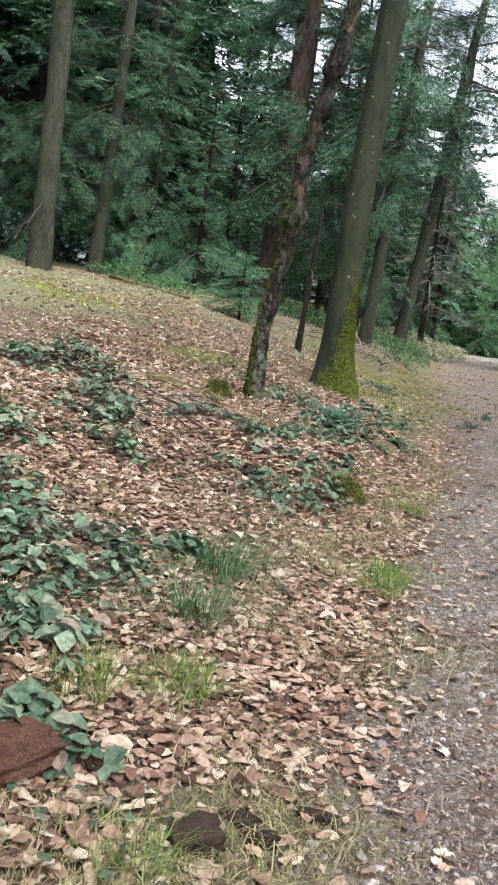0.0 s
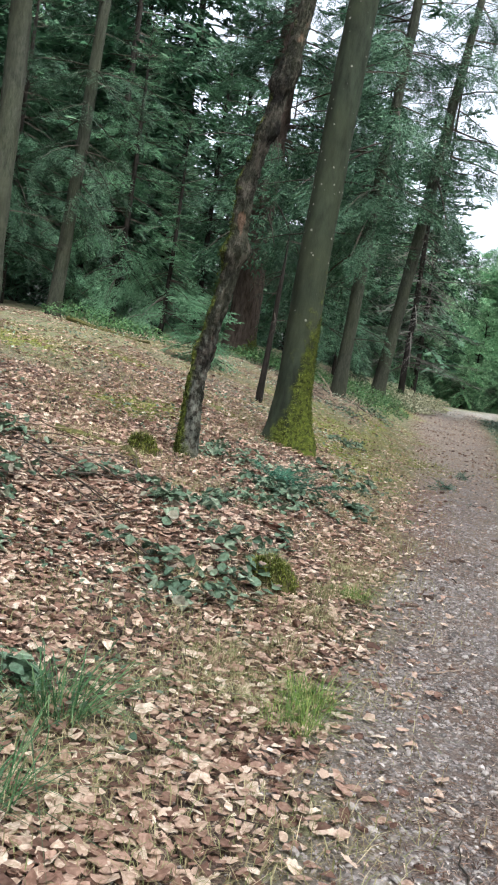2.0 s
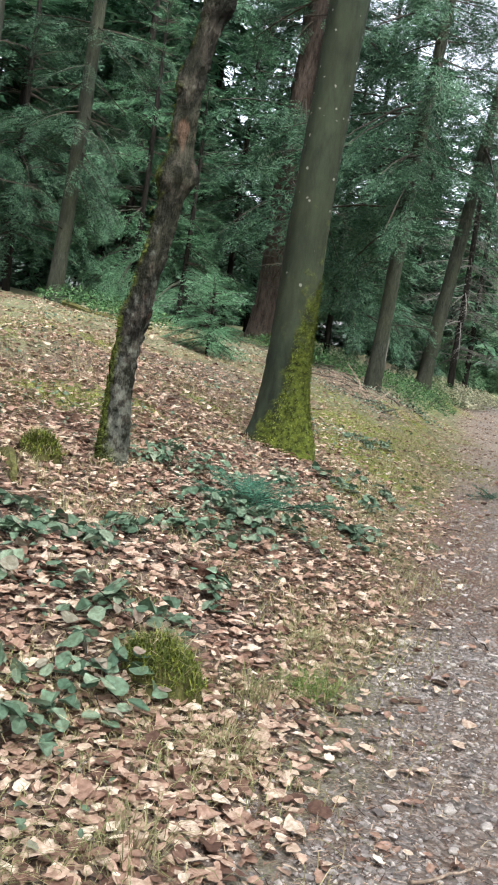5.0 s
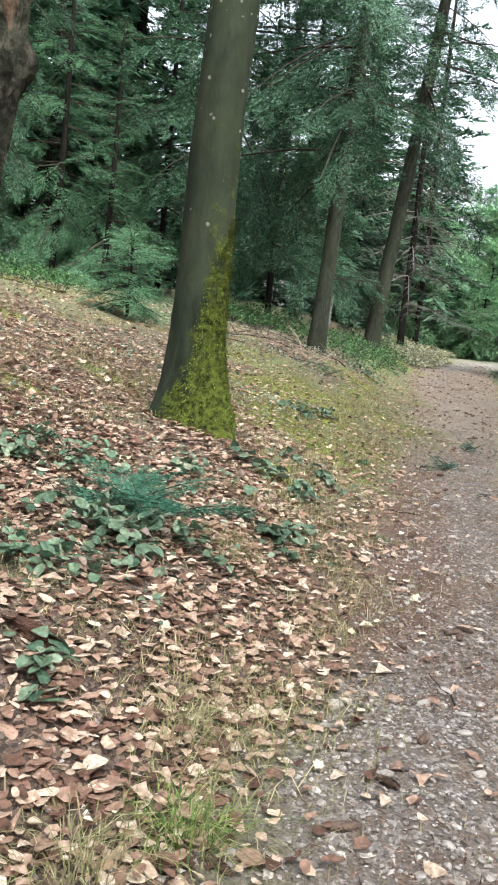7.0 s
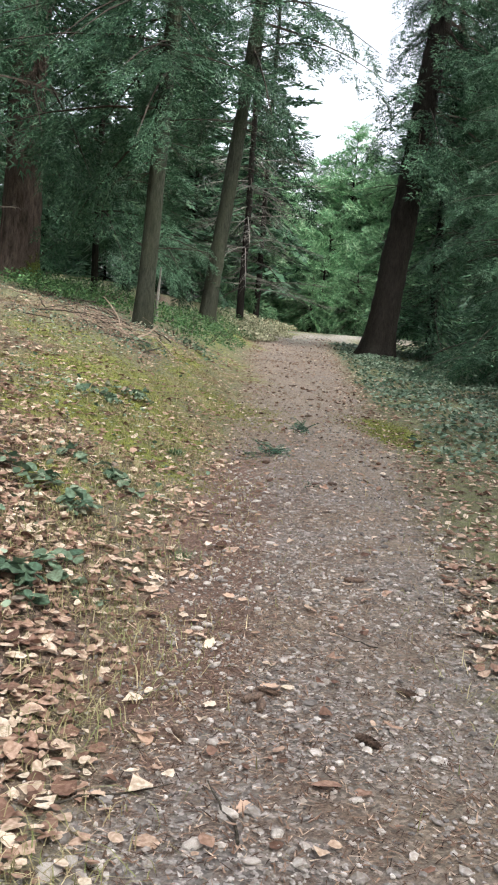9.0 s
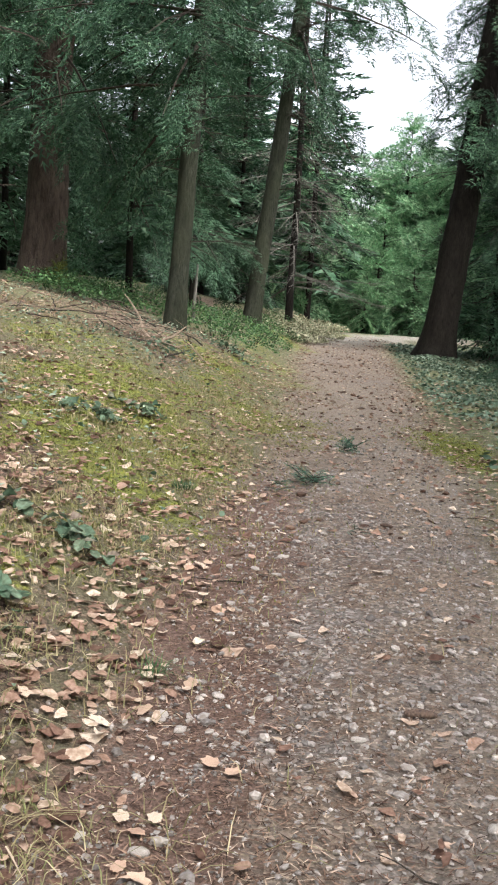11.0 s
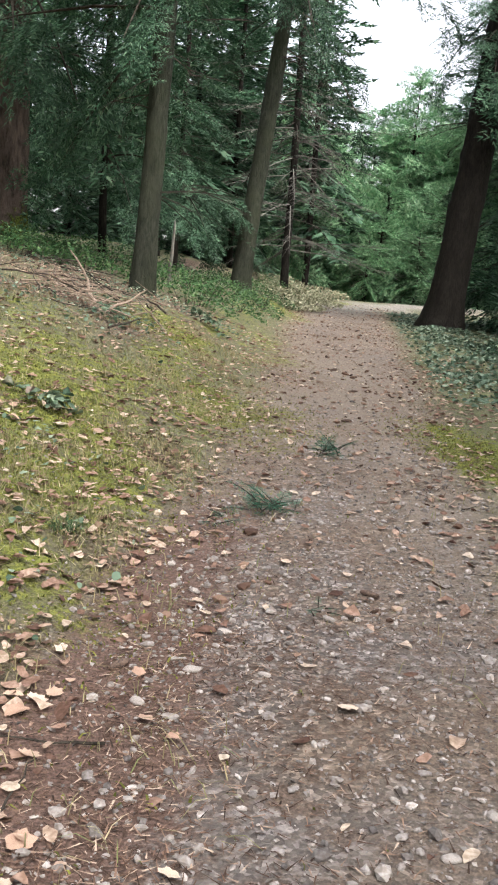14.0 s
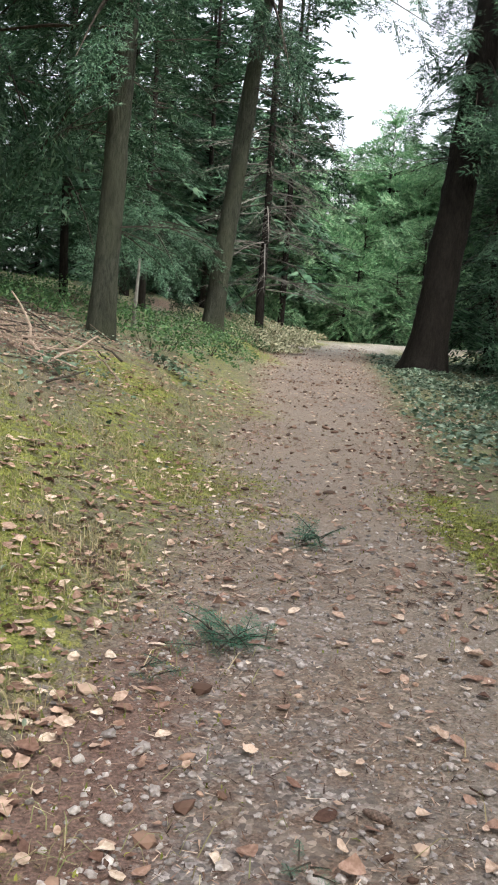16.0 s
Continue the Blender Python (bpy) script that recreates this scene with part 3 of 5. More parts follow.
rough_trunk = part("trunk", trunk_mesh("trunk", sp, (0.09, 0.08, 0.074, 0.07, 0.068, 0.066, 0.07, 0.064, 0.062, 0.064, 0.062, 0.062, 0.06, 0.058, 0.05, 0.02), BARK_ROUGH, 44, 0.016, 0.022, 0.2, 5, 5.0, 2.6, ((1.86, 0.3, 0.045), (1.83, 3.3, 0.04), (2.92, 0.2, 0.05), (2.45, 2.9, 0.03), (0.95, 3.0, 0.04), (3.35, 3.0, 0.06), (3.5, 0.2, 0.04)), 0.022), rough)
tagged(part("dead_branchwork", bare_branches(77, 3.6, 6.0, 4, 0.8, (0.15, 0), 0.08, 25), rough, "short dead snags"), kind="stuff")

TRUNK_MOSS = leafy("trunk_moss", ((0.0, (0.04, 0.055, 0.010)), (0.6, (0.105, 0.135, 0.022)), (1.0, (0.24, 0.265, 0.045))), 0.85, 0.25, 0.0)
moss_fringe(beech_trunk, 9000, 3, TRUNK_MOSS)
moss_fringe(rough_trunk, 2600, 4, TRUNK_MOSS, 0.6)

# named spruces along the bank
conifer("straight grey-brown spruce trunk at the forest edge", -4.24, 17.8, 24, 7.5, 2.0, 0.42, BARK_SPRUCE, 11, 1.1, lean=(-0.02, 0), snags=6)
conifer("grey spruce trunk with low drooping branches", -4.0, 22.5, 24, 3.0, 1.5, 0.31, BARK_SPRUCE, 12, 0.35, lean=(0.03, 0), snags=10)
conifer("thick old spruce with reddish scaly bark", 0.32, 26.9, 28, 3.5, 2.7, 0.84, BARK_RED, 13, 1.0, lean=(0.02, 0), snags=3, moss_top=0.8, spread=(0.2, -0.3), snag_low=4.5)
conifer("slender dark spruce stem on the bank", 0.72, 15.75, 2.7, 1.9, 0.4, 0.10, BARK_DARK_SHADED, 14, 0.5, lean=(0.05, 0), snags=4, kit=SPRAYS_THIN)
conifer("grey-brown spruce with wide drooping boughs", 2.88, 23.6, 24, 4.0, 2.6, 0.32, BARK_SPRUCE, 15, 0.9, lean=(0.045, 0), snags=9, spread=(-0.25, 0))
conifer("tall leaning spruce beside the path", 5.18, 32.0, 26, 6.6, 3.0, 0.44, BARK_SPRUCE, 16, 0.6, lean=(0.10, 0), snags=16, snag_len=1.8, snag_low=3.0, spread=(0.2, 0))
conifer("half-dead thin spruce with bare grey lower branches", 7.44, 40.0, 13, 5.5, 1.8, 0.26, BARK_DARK_SHADED, 17, 0.7, snags=75, snag_len=3.2, kit=SPRAYS_THIN, snag_mat=DEADWOOD_GREY)
# this trunk stands in shade, which its near-black bark colour carries
conifer("massive dark spruce leaning over the path", 10.2, 32.0, 27, 6.2, 2.8, 0.86, BARK_DARK_SHADED, 18, 1.0, lean=(0.105, 0), snags=10, spread=(0.6, 0.1), flare=0.6, snag_low=3.0)

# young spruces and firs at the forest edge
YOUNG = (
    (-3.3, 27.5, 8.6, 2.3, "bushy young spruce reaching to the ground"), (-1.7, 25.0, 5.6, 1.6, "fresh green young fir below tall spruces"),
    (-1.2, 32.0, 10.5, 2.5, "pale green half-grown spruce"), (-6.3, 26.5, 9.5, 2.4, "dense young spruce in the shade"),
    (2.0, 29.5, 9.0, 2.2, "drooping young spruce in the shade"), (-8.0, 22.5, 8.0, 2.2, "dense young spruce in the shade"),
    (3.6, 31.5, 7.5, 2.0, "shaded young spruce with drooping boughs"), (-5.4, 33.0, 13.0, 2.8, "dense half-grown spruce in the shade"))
# the first three take the brightened needles, the rest the darker ones
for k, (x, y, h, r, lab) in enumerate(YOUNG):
    conifer(lab, x, y, h, 1.5 if k != 1 else 0.5, r, 0.05 + 0.012 * h, BARK_DARK_SHADED, 30 + k, 1.05, SPRAYS if y < 28 or k in (4, 6) else SPRAYS_LIGHT, NEEDLES_YOUNG_BRIGHT if k in (0, 1, 2) else NEEDLES, name="young_spruce", flare=0.1)
conifer("small fir sapling on the bank", -0.37, 18.5, 1.32, 0.1, 0.68, 0.05, BARK_DARK_SHADED, 45, 3.0, SPRAYS_FINE, NEEDLES_YOUNG_BRIGHT, name="fir_sapling", flare=0.1)

# light green growth where the path bends, its needles brightened against the shade
BEND = ((13.2, 50.0, 5.6, 2.7), (15.4, 48.5, 5.0, 2.5), (11.2, 53.0, 7.2, 2.9), (16.6, 53.0, 8.2, 2.9), (12.6, 48.2, 3.4, 1.8), (18.6, 50.0, 7.5, 2.8), (11.9, 47.4, 2.4, 1.4), (13.9, 47.2, 3.0, 1.6), (9.6, 50.0, 6.5, 2.6), (13.7, 55.5, 9.0, 3.2), (10.2, 57.5, 10.5, 3.2), (18.6, 57.0, 10.5, 3.2), (8.4, 48.5, 4.0, 1.9), (15.4, 54.6, 10.8, 3.0), (12.0, 59.0, 8.6, 3.0), (17.6, 59.0, 11.0, 3.0))
for k, (x, y, h, r) in enumerate(BEND):
    conifer("light green young fir at the bend of the path", x, y, h, 0.25, r, 0.14, BARK_DARK_SHADED, 50 + k, 2.5, SPRAYS_MID, NEEDLES_BRIGHTENED, name="young_fir", flare=0.1, ring=0.6, floor=0.5, shape=0.62, twist=1.2)

# low growth in the depth of the forest
for k, (x, y, h) in enumerate(((-6.0, 46.0, 6.0), (-3.0, 47.0, 5.5), (0.0, 46.0, 6.5), (2.6, 47.5, 6.0), (4.6, 50.0, 6.0), (-9.0, 45.0, 6.5), (-12.5, 44.0, 6.0), (6.4, 53.0, 6.0), (-16.0, 42.0, 6.0), (-1.6, 50.0, 6.0), (1.6, 52.0, 7.0), (-19.0, 38.0, 6.0))):
    conifer("low dark young spruce deep in the forest", x, y, h, 0.2, 2.6, 0.12, BARK_DARK_SHADED, 120 + k, 0.9, SPRAYS_FAR, NEEDLES, name="young_spruce", flare=0.1, ring=0.6, floor=0.5)

# dark spruces on the far side of the path, shade included in their bark
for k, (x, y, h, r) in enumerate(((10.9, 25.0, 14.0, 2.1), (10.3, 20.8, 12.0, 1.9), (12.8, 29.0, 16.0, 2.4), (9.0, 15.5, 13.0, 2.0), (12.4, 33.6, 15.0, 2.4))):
    conifer("dark spruce with boughs hanging to the ground", x, y, h, 0.7, r, 0.28, BARK_DARK_SHADED, 60 + k, 1.0, SPRAYS if y < 27 else SPRAYS_LIGHT, name="shaded_spruce", snags=6, snag_low=0.6)

# the forest behind: a few grown trees, repeated
FOREST = []
for k, (h, b, r, g) in enumerate(((23.0, 4.5, 2.8, 0.34), (19.0, 3.0, 2.5, 0.26), (14.0, 1.6, 2.2, 0.2), (26.0, 6.0, 3.0, 0.42))):
    FOREST.append(conifer("tall spruce in the depth of the forest", -9.0 - 3.0 * k, 31.0 + 4 * k, h, b, r, g, BARK_DARK_SHADED, 80 + k, 0.75, SPRAYS_FAR, NEEDLES, snags=5, name="forest_spruce", ring=0.7, floor=0.6))
for f in FOREST:
    f["group"] = "spruces of the forest"
rng = np.random.RandomState(7)
spots = [(o.location.x, o.location.y) for o in scene.objects if o.parent is None and o.type == "EMPTY"]
made = 0
for _ in range(6000):
    x, y = rng.uniform(-34, 46), rng.uniform(24, 84)
    if made >= 75:
        break
    dl, dr = float(off_left(x, y)), float(off_right(x, y))
    if -3 < dl < 2.8 and y < 50 or (dl < 0 and dr < 2.5) or (dl < 0 and y < 40 and dr < 8):
        continue
    if abs(x - 4 - 0.12 * y) > 0.55 * y + 6 or min((x - a) ** 2 + (y - b) ** 2 for a, b in spots) < (1.9 if y < 45 else 2.6) ** 2:
        continue
    view = (x - 1.8) / (y - 6)
    gap = 0.215 < view < 0.34
    if gap and y < 56:
        continue
    k = 2 if gap else rng.randint(4)
    sc = rng.uniform(0.5, 0.68) if gap else rng.uniform(0.6, 0.85) if y > 46 and x < 10 else rng.uniform(0.85, 1.15)
    c = copy_thing(FOREST[k], pose(x, y, gz(x, y), 0, 0, rng.uniform(0, 360)))
    c.scale = (sc, sc, sc)
    spots.append((x, y))
    made += 1
for x, y, k in ((6.0, 44.5, 2), (7.2, 56.0, 1), (6.4, 51.0, 1), (4.6, 45.5, 1), (19.5, 55.0, 0), (21.5, 51.0, 3), (19.0, 44.0, 1), (20.5, 47.5, 0), (9.4, 47.5, 1)):
    copy_thing(FOREST[k], pose(x, y, gz(x, y), 0, 0, rng.uniform(0, 360)))
for x, y, k in ((-7.5, 30.0, 0), (-10.5, 27.0, 1), (-2.8, 36.0, 3), (-5.0, 38.5, 0), (-8.2, 36.0, 2), (-12.5, 33.0, 0), (3.2, 39.0, 1), (-4.2, 30.5, 1), (-6.6, 42.0, 3), (-10.0, 41.0, 0)):
    copy_thing(FOREST[k], pose(x, y, gz(x, y), 0, 0, rng.uniform(0, 360)))
# the wood goes on behind and beside the walker
for x, y in ((-7, 3), (-9, 9), (-10, 15), (-6, -5), (-2, -9), (4, -10), (8, -4), (9, 3), (10, 9), (12, 14), (-13, 6), (14, 6), (1, -14), (-12, -6), (13, -6)):
    copy_thing(FOREST[rng.randint(4)], pose(x, y, gz(x, y), 0, 0, rng.uniform(0, 360)))

# ---- small plants and litter ----
LEAF_DRY = leafy("fallen_beech_leaf", ((0.0, (0.10, 0.055, 0.04)), (0.22, (0.25, 0.15, 0.112)), (0.5, (0.45, 0.302, 0.232)), (0.8, (0.61, 0.475, 0.375)), (1.0, (0.78, 0.68, 0.56))), 0.7, 0.25, 0.0, 60.0)
LEAF_BRAMBLE = leafy("bramble_leaf", ((0.0, (0.06, 0.115, 0.072)), (0.5, (0.135, 0.215, 0.14)), (0.88, (0.25, 0.325, 0.23)), (1.0, (0.27, 0.2, 0.17))), 0.6, 0.2, 0.35, 50.0)
LEAF_IVY = leafy("ivy_leaf", ((0.0, (0.045, 0.08, 0.05)), (0.6, (0.12, 0.18, 0.12)), (1.0, (0.26, 0.32, 0.235))), 0.45, 0.15, 0.2)
LEAF_BILBERRY = leafy("bilberry_leaf", ((0.0, (0.03, 0.075, 0.028)), (0.6, (0.065, 0.15, 0.055)), (1.0, (0.14, 0.235, 0.09))), 0.55, 0.25, 0.35)
GRASS_GREEN = leafy("grass_blade", ((0.0, (0.06, 0.115, 0.03)), (0.5, (0.13, 0.22, 0.045)), (0.8, (0.23, 0.30, 0.075)), (1.0, (0.36, 0.33, 0.17))), 0.55, 0.25, 0.3)
GRASS_SEDGE = leafy("sedge_blade", ((0.0, (0.03, 0.07, 0.03)), (0.7, (0.06, 0.14, 0.055)), (1.0, (0.13, 0.19, 0.08))), 0.45, 0.2, 0.2)
GRASS_DRY = leafy("withered_grass", ((0.0, (0.13, 0.12, 0.055)), (0.4, (0.30, 0.25, 0.14)), (0.75, (0.16, 0.19, 0.07)), (1.0, (0.48, 0.41, 0.26))), 0.7, 0.2, 0.2)
BRACKEN = leafy("withered_bracken", ((0.0, (0.13, 0.13, 0.075)), (0.5, (0.34, 0.34, 0.22)), (1.0, (0.55, 0.53, 0.39))), 0.7, 0.25, 0.2)
MOSS_TIP = leafy("moss_tip", ((0.0, (0.07, 0.075, 0.015)), (0.6, (0.15, 0.16, 0.035)), (1.0, (0.27, 0.27, 0.065))), 0.8, 0.3, 0.2)
CHAFF = leafy("needle_chaff", ((0.0, (0.03, 0.018, 0.013)), (0.5, (0.12, 0.07, 0.048)), (0.8, (0.27, 0.175, 0.125)), (1.0, (0.48, 0.38, 0.29))), 0.85, 0.05, 0.0)
STONE, st, sb = material("gravel_stone", 0.75)
s_col = ramp(st, island(st), ((0.0, (0.12, 0.108, 0.103)), (0.4, (0.28, 0.255, 0.24)), (0.8, (0.37, 0.34, 0.318)), (1.0, (0.52, 0.485, 0.455))))
s_col = mix(st, step_fac(st, noise_fac(st, 60.0, 4.0, coords(st)), 0.35, 0.7), mix(st, 1.0, s_col, (0.6, 0.55, 0.5), "MULTIPLY"), s_col)
st.links.new(s_col, sb.inputs["Base Color"])
bump(st, sb, noise_fac(st, 180.0, 4.0, coords(st)), 0.5, 0.004)
CONE, ct, cb = material("spruce_cone_scale", 0.7)
c_col = ramp(ct, noise_fac(ct, 70.0, 3.0, coords(ct)), ((0.3, (0.035, 0.022, 0.016)), (0.7, (0.15, 0.095, 0.065))))
ct.links.new(c_col, cb.inputs["Base Color"])
ROTTEN = bark("rotten_wood", (0.03, 0.022, 0.018), (0.13, 0.09, 0.07), 30.0, 0.02)
MOSSWOOD = bark("mossy_wood", (0.03, 0.03, 0.014), (0.13, 0.125, 0.04), 40.0, 0.01)

# a leaf of length 1 along x, folded along its rib: ten triangles
LEAF_V = np.array([(0, 0, 0), (0.28, 0, 0), (0.55, 0, 0), (0.8, 0, 0), (1, 0, 0), (0.14, 0.19, 0), (0.48, 0.31, 0), (0.85, 0.19, 0), (0.14, -0.19, 0), (0.48, -0.31, 0), (0.85, -0.19, 0)])
LEAF_F = np.array([(0, 1, 5), (1, 6, 5), (1, 2, 6), (2, 7, 6), (2, 3, 7), (3, 4, 7), (0, 8, 1), (1, 8, 9), (1, 9, 2), (2, 9, 10), (2, 10, 3), (3, 10, 4)])


def turned(rng, n, tilt):
    """n random turns about z with a tilt about a level axis: matrices (n, 3, 3)."""
    yaw, tl, ax = rng.uniform(0, 2 * math.pi, n), np.abs(rng.normal(0, tilt, n)), rng.uniform(0, 2 * math.pi, n)
    cy, sy, z, o = np.cos(yaw), np.sin(yaw), np.zeros(n), np.ones(n)
    A = np.stack([cy, -sy, z, sy, cy, z, z, z, o], -1).reshape(n, 3, 3)
    ux, uy, c, s = np.cos(ax), np.sin(ax), np.cos(tl), np.sin(tl)
    B = np.stack([c + ux * ux * (1 - c), ux * uy * (1 - c), uy * s, ux * uy * (1 - c), c + uy * uy * (1 - c), -ux * s, -uy * s, ux * s, c], -1).reshape(n, 3, 3)
    return B @ A


def leaf_cloud(rng, where, sizes, tilt, curl=0.5, turns=None, wide=1.0, ragged=0.035, fold=0.25):
    n = len(where)
    V = np.repeat(LEAF_V[None], n, 0) * np.array([1, wide, 1])
    V[:, :, 1] *= rng.uniform(0.75, 1.2, (n, 1))
    V[:, :, :2] += ragged * rng.normal(0, 1, (n, 11, 2)) * (LEAF_V[:, 1] != 0)[None, :, None]
    k, b = rng.normal(fold, curl, (n, 1)), rng.normal(0, curl * 0.5, (n, 1))
    V[:, :, 2] = k * V[:, :, 1] ** 2 * 3.0 + b * (V[:, :, 0] - 0.5) ** 2 * 1.6 + rng.normal(0, 0.02, (n, 11))
    V[:, :, 0] -= 0.5
    M = turned(rng, n, tilt) if turns is None else turns
    V = np.einsum("nij,nkj->nki", M, V * np.asarray(sizes)[:, None, None]) + np.asarray(where)[:, None, :]
    F = (LEAF_F[None] + 11 * np.arange(n)[:, None, None]).reshape(-1, 3)
    return V.reshape(-1, 3), F


def scatter(rng, n, box, weight):
    """n places on the ground in the box (x0, x1, y0, y1), as thick as the weight says."""
    out = np.zeros((0, 2))
    while len(out) < n:
        p = np.stack([rng.uniform(box[0], box[1], n * 3), rng.uniform(box[2], box[3], n * 3)], -1)
        out = np.r_[out, p[rng.rand(len(p)) < weight(p[:, 0], p[:, 1])]]
    out = out[:n]
    return np.c_[out, ground_z(out[:, 0], out[:, 1])]


rng = np.random.RandomState(101)


def near_weight(x, y):
    return litter_amount(x, y) * np.clip(1.15 - (y - 4) / 16, 0.25, 1) * np.clip(1 - (y - 10.0) / 2.5 * 0.5, 0.5, 1) * np.clip((2.6 + 0.24 * np.abs(y) - np.abs(x - 0.15 * y - 0.5)) / 1.4, 0.12, 1) * np.clip(0.5 + (y - 0.7) / 1.4, 0.3, 1)


w1 = scatter(rng, 60000, (-7, 9, -3, 17), near_weight)
w1[:, 2] += rng.uniform(0.004, 0.03, len(w1))
lv, lf = leaf_cloud(rng, w1, np.clip(rng.lognormal(math.log(0.048), 0.32, len(w1)), 0.024, 0.095), 0.28, 0.34, None, 1.1, 0.055, 0.1)
tagged(new("fallen_leaves", mesh_of("fallen_leaves", lv, lf, LEAF_DRY, True)), "dry salmon-brown beech leaves strewn over the bank", "fallen leaves", kind="stuff")


def far_weight(x, y):
    dl = off_left(x, y)
    return np.where((dl > 0.1) & (dl < 9), 0.4, np.where(off_right(x, y) > 0.1, 0.35, 0.06)) * (0.3 + vnoise(x, y, 1.0, 44)) * np.clip((y - 9.5) / 2, 0, 1) * np.clip((x + 8) / 3, 0, 1) * np.clip((11 - x) / 3, 0, 1)


w2 = scatter(rng, 14000, (-8, 11, 9.5, 25), far_weight)
w2[:, 2] += 0.01
lv, lf = leaf_cloud(rng, w2, rng.uniform(0.045, 0.085, len(w2)), 0.25, 0.3)
tagged(new("leaf_litter", mesh_of("leaf_litter", lv, lf, LEAF_DRY, True)), "thin brown leaf litter under the spruces", "leaf litter", kind="stuff")

# gravel of the path
ICO = bmesh.new()
bmesh.ops.create_icosphere(ICO, subdivisions=1, radius=1)
ICO_V, ICO_F = np.array([v.co[:] for v in ICO.verts]), np.array([[v.index for v in f.verts] for f in ICO.faces])
ICO.free()


def pebble_cloud(rng, where, sizes, sink=0.0):
    n, k = len(where), len(ICO_V)
    V = ICO_V[None] * (1 + rng.normal(0, 0.12, (n, k, 1)))
    V = V * rng.uniform(0.65, 1.25, (n, 1, 3)) * np.array([1, 0.85, 0.5])
    V = np.einsum("nij,nkj->nki", turned(rng, n, 0.25), V) * np.asarray(sizes)[:, None, None] + np.asarray(where)[:, None, :]
    V[:, :, 2] += (np.asarray(sizes) * (0.5 - sink) * 0.6)[:, None]
    return V.reshape(-1, 3), (ICO_F[None] + k * np.arange(n)[:, None, None]).reshape(-1, 3)


def path_weight(x, y):
    return path_amount(x, y) * (0.25 + 0.9 * vnoise(x, y, 0.5, 51)) * np.clip(1.2 - (y - 4) / 14, 0.12, 1)


w3 = scatter(rng, 8500, (-0.5, 7, 1.2, 19), path_weight)
pv, pf = pebble_cloud(rng, w3, np.clip(rng.lognormal(math.log(0.0105), 0.42, len(w3)), 0.006, 0.028))
tagged(new("gravel", mesh_of("gravel", pv, pf, STONE)), "grey and pale gravel pressed into the path", "gravel", kind="stuff")
GRIT_V = np.array([(1, 0, 0), (-1, 0, 0), (0, 1, 0), (0, -1, 0), (0, 0, 1), (0, 0, -1)], float)
GRIT_F = np.array([(0, 2, 4), (2, 1, 4), (1, 3, 4), (3, 0, 4), (2, 0, 5), (1, 2, 5), (3, 1, 5), (0, 3, 5)])
w3b = scatter(rng, 40000, (-0.5, 6.5, 1.2, 16), lambda x, y: (0.3 + 0.7 * path_amount(x, y)) * (np.abs(off_left(x, y) + 0.9) < 1.6) * (0.2 + vnoise(x, y, 0.4, 52)) * np.clip(1.2 - (y - 3) / 12, 0.1, 1))
w3b[:, 2] += 0.003
n = len(w3b)
V = GRIT_V[None] * rng.uniform(0.5, 1.4, (n, 6, 1)) * np.array([1, 0.9, 0.55])
V = np.einsum("nij,nkj->nki", turned(rng, n, 0.5), V) * np.clip(rng.lognormal(math.log(0.0065), 0.45, n), 0.003, 0.015)[:, None, None] + w3b[:, None, :]
tagged(new("grit", mesh_of("grit", V.reshape(-1, 3), (GRIT_F[None] + 6 * np.arange(n)[:, None, None]).reshape(-1, 3), STONE)), "fine sharp grit on the path", "grit", kind="stuff")
STONE_MESHES = []
for k in range(6):
    bm = bmesh.new()
    bmesh.ops.create_icosphere(bm, subdivisions=2, radius=1)
    for v in bm.verts:
        v.co = v.co * (0.85 + 0.35 * noise.noise(v.co * 1.1 + Vector((k * 7, 0, 0))))
        v.co.z *= 0.5
    me = bpy.data.meshes.new("stone")
    bm.to_mesh(me)
    bm.free()
    me.materials.append(STONE)
    me.polygons.foreach_set("use_smooth", np.ones(len(me.polygons), bool))
    STONE_MESHES.append(me)
spots = [tuple(p) for p in scatter(rng, 60, (0, 5, 2, 14), path_weight)] + [(x, y, gz(x, y)) for x, y in ((1.81, 8.15), (1.86, 8.2), (3.0, 11.37), (2.64, 10.76), (2.81, 10.75), (1.82, 8.17), (2.45, 10.6), (2.5, 10.5), (2.9, 11.5), (2.27, 8.0), (2.29, 8.42), (1.93, 8.19), (2.18, 8.27), (3.1, 13.63), (3.27, 12.91), (3.68, 13.05), (3.14, 12.59), (3.37, 12.56))]
for k, (x, y, z) in enumerate(spots):
    s = tagged(new("stone", STONE_MESHES[k % 6]), "smooth pale grey stone in the path gravel", "stone", "stones on the path")
    r = rng.uniform(0.014, 0.028) if k < 60 else rng.uniform(0.02, 0.034)
    s.matrix_world = pose(x, y, z + r * 0.2, 0, 0, rng.uniform(0, 360)) @ Matrix.Diagonal((r * 1.25, r * 0.85, r, 1))

# needle chaff and bits of twig on the ground
w4 = scatter(rng, 90000, (-2.0, 7, 1.2, 18), lambda x, y: (0.25 + 0.45 * path_amount(x, y) + 0.9 * np.exp(-((off_left(x, y) + 0.3) / 0.3) ** 2) * (y > 8)) * np.clip(1.2 - (y - 3) / 13, 0.15, 1) * np.clip(vnoise(x, y, 0.7, 61) * 1.4 - 0.1, 0, 1))
n = len(w4)
a, ln = rng.uniform(0, 2 * math.pi, n), rng.uniform(0.012, 0.06, n)
d = np.stack([np.cos(a), np.sin(a), rng.normal(0, 0.12, n)], -1) * ln[:, None]
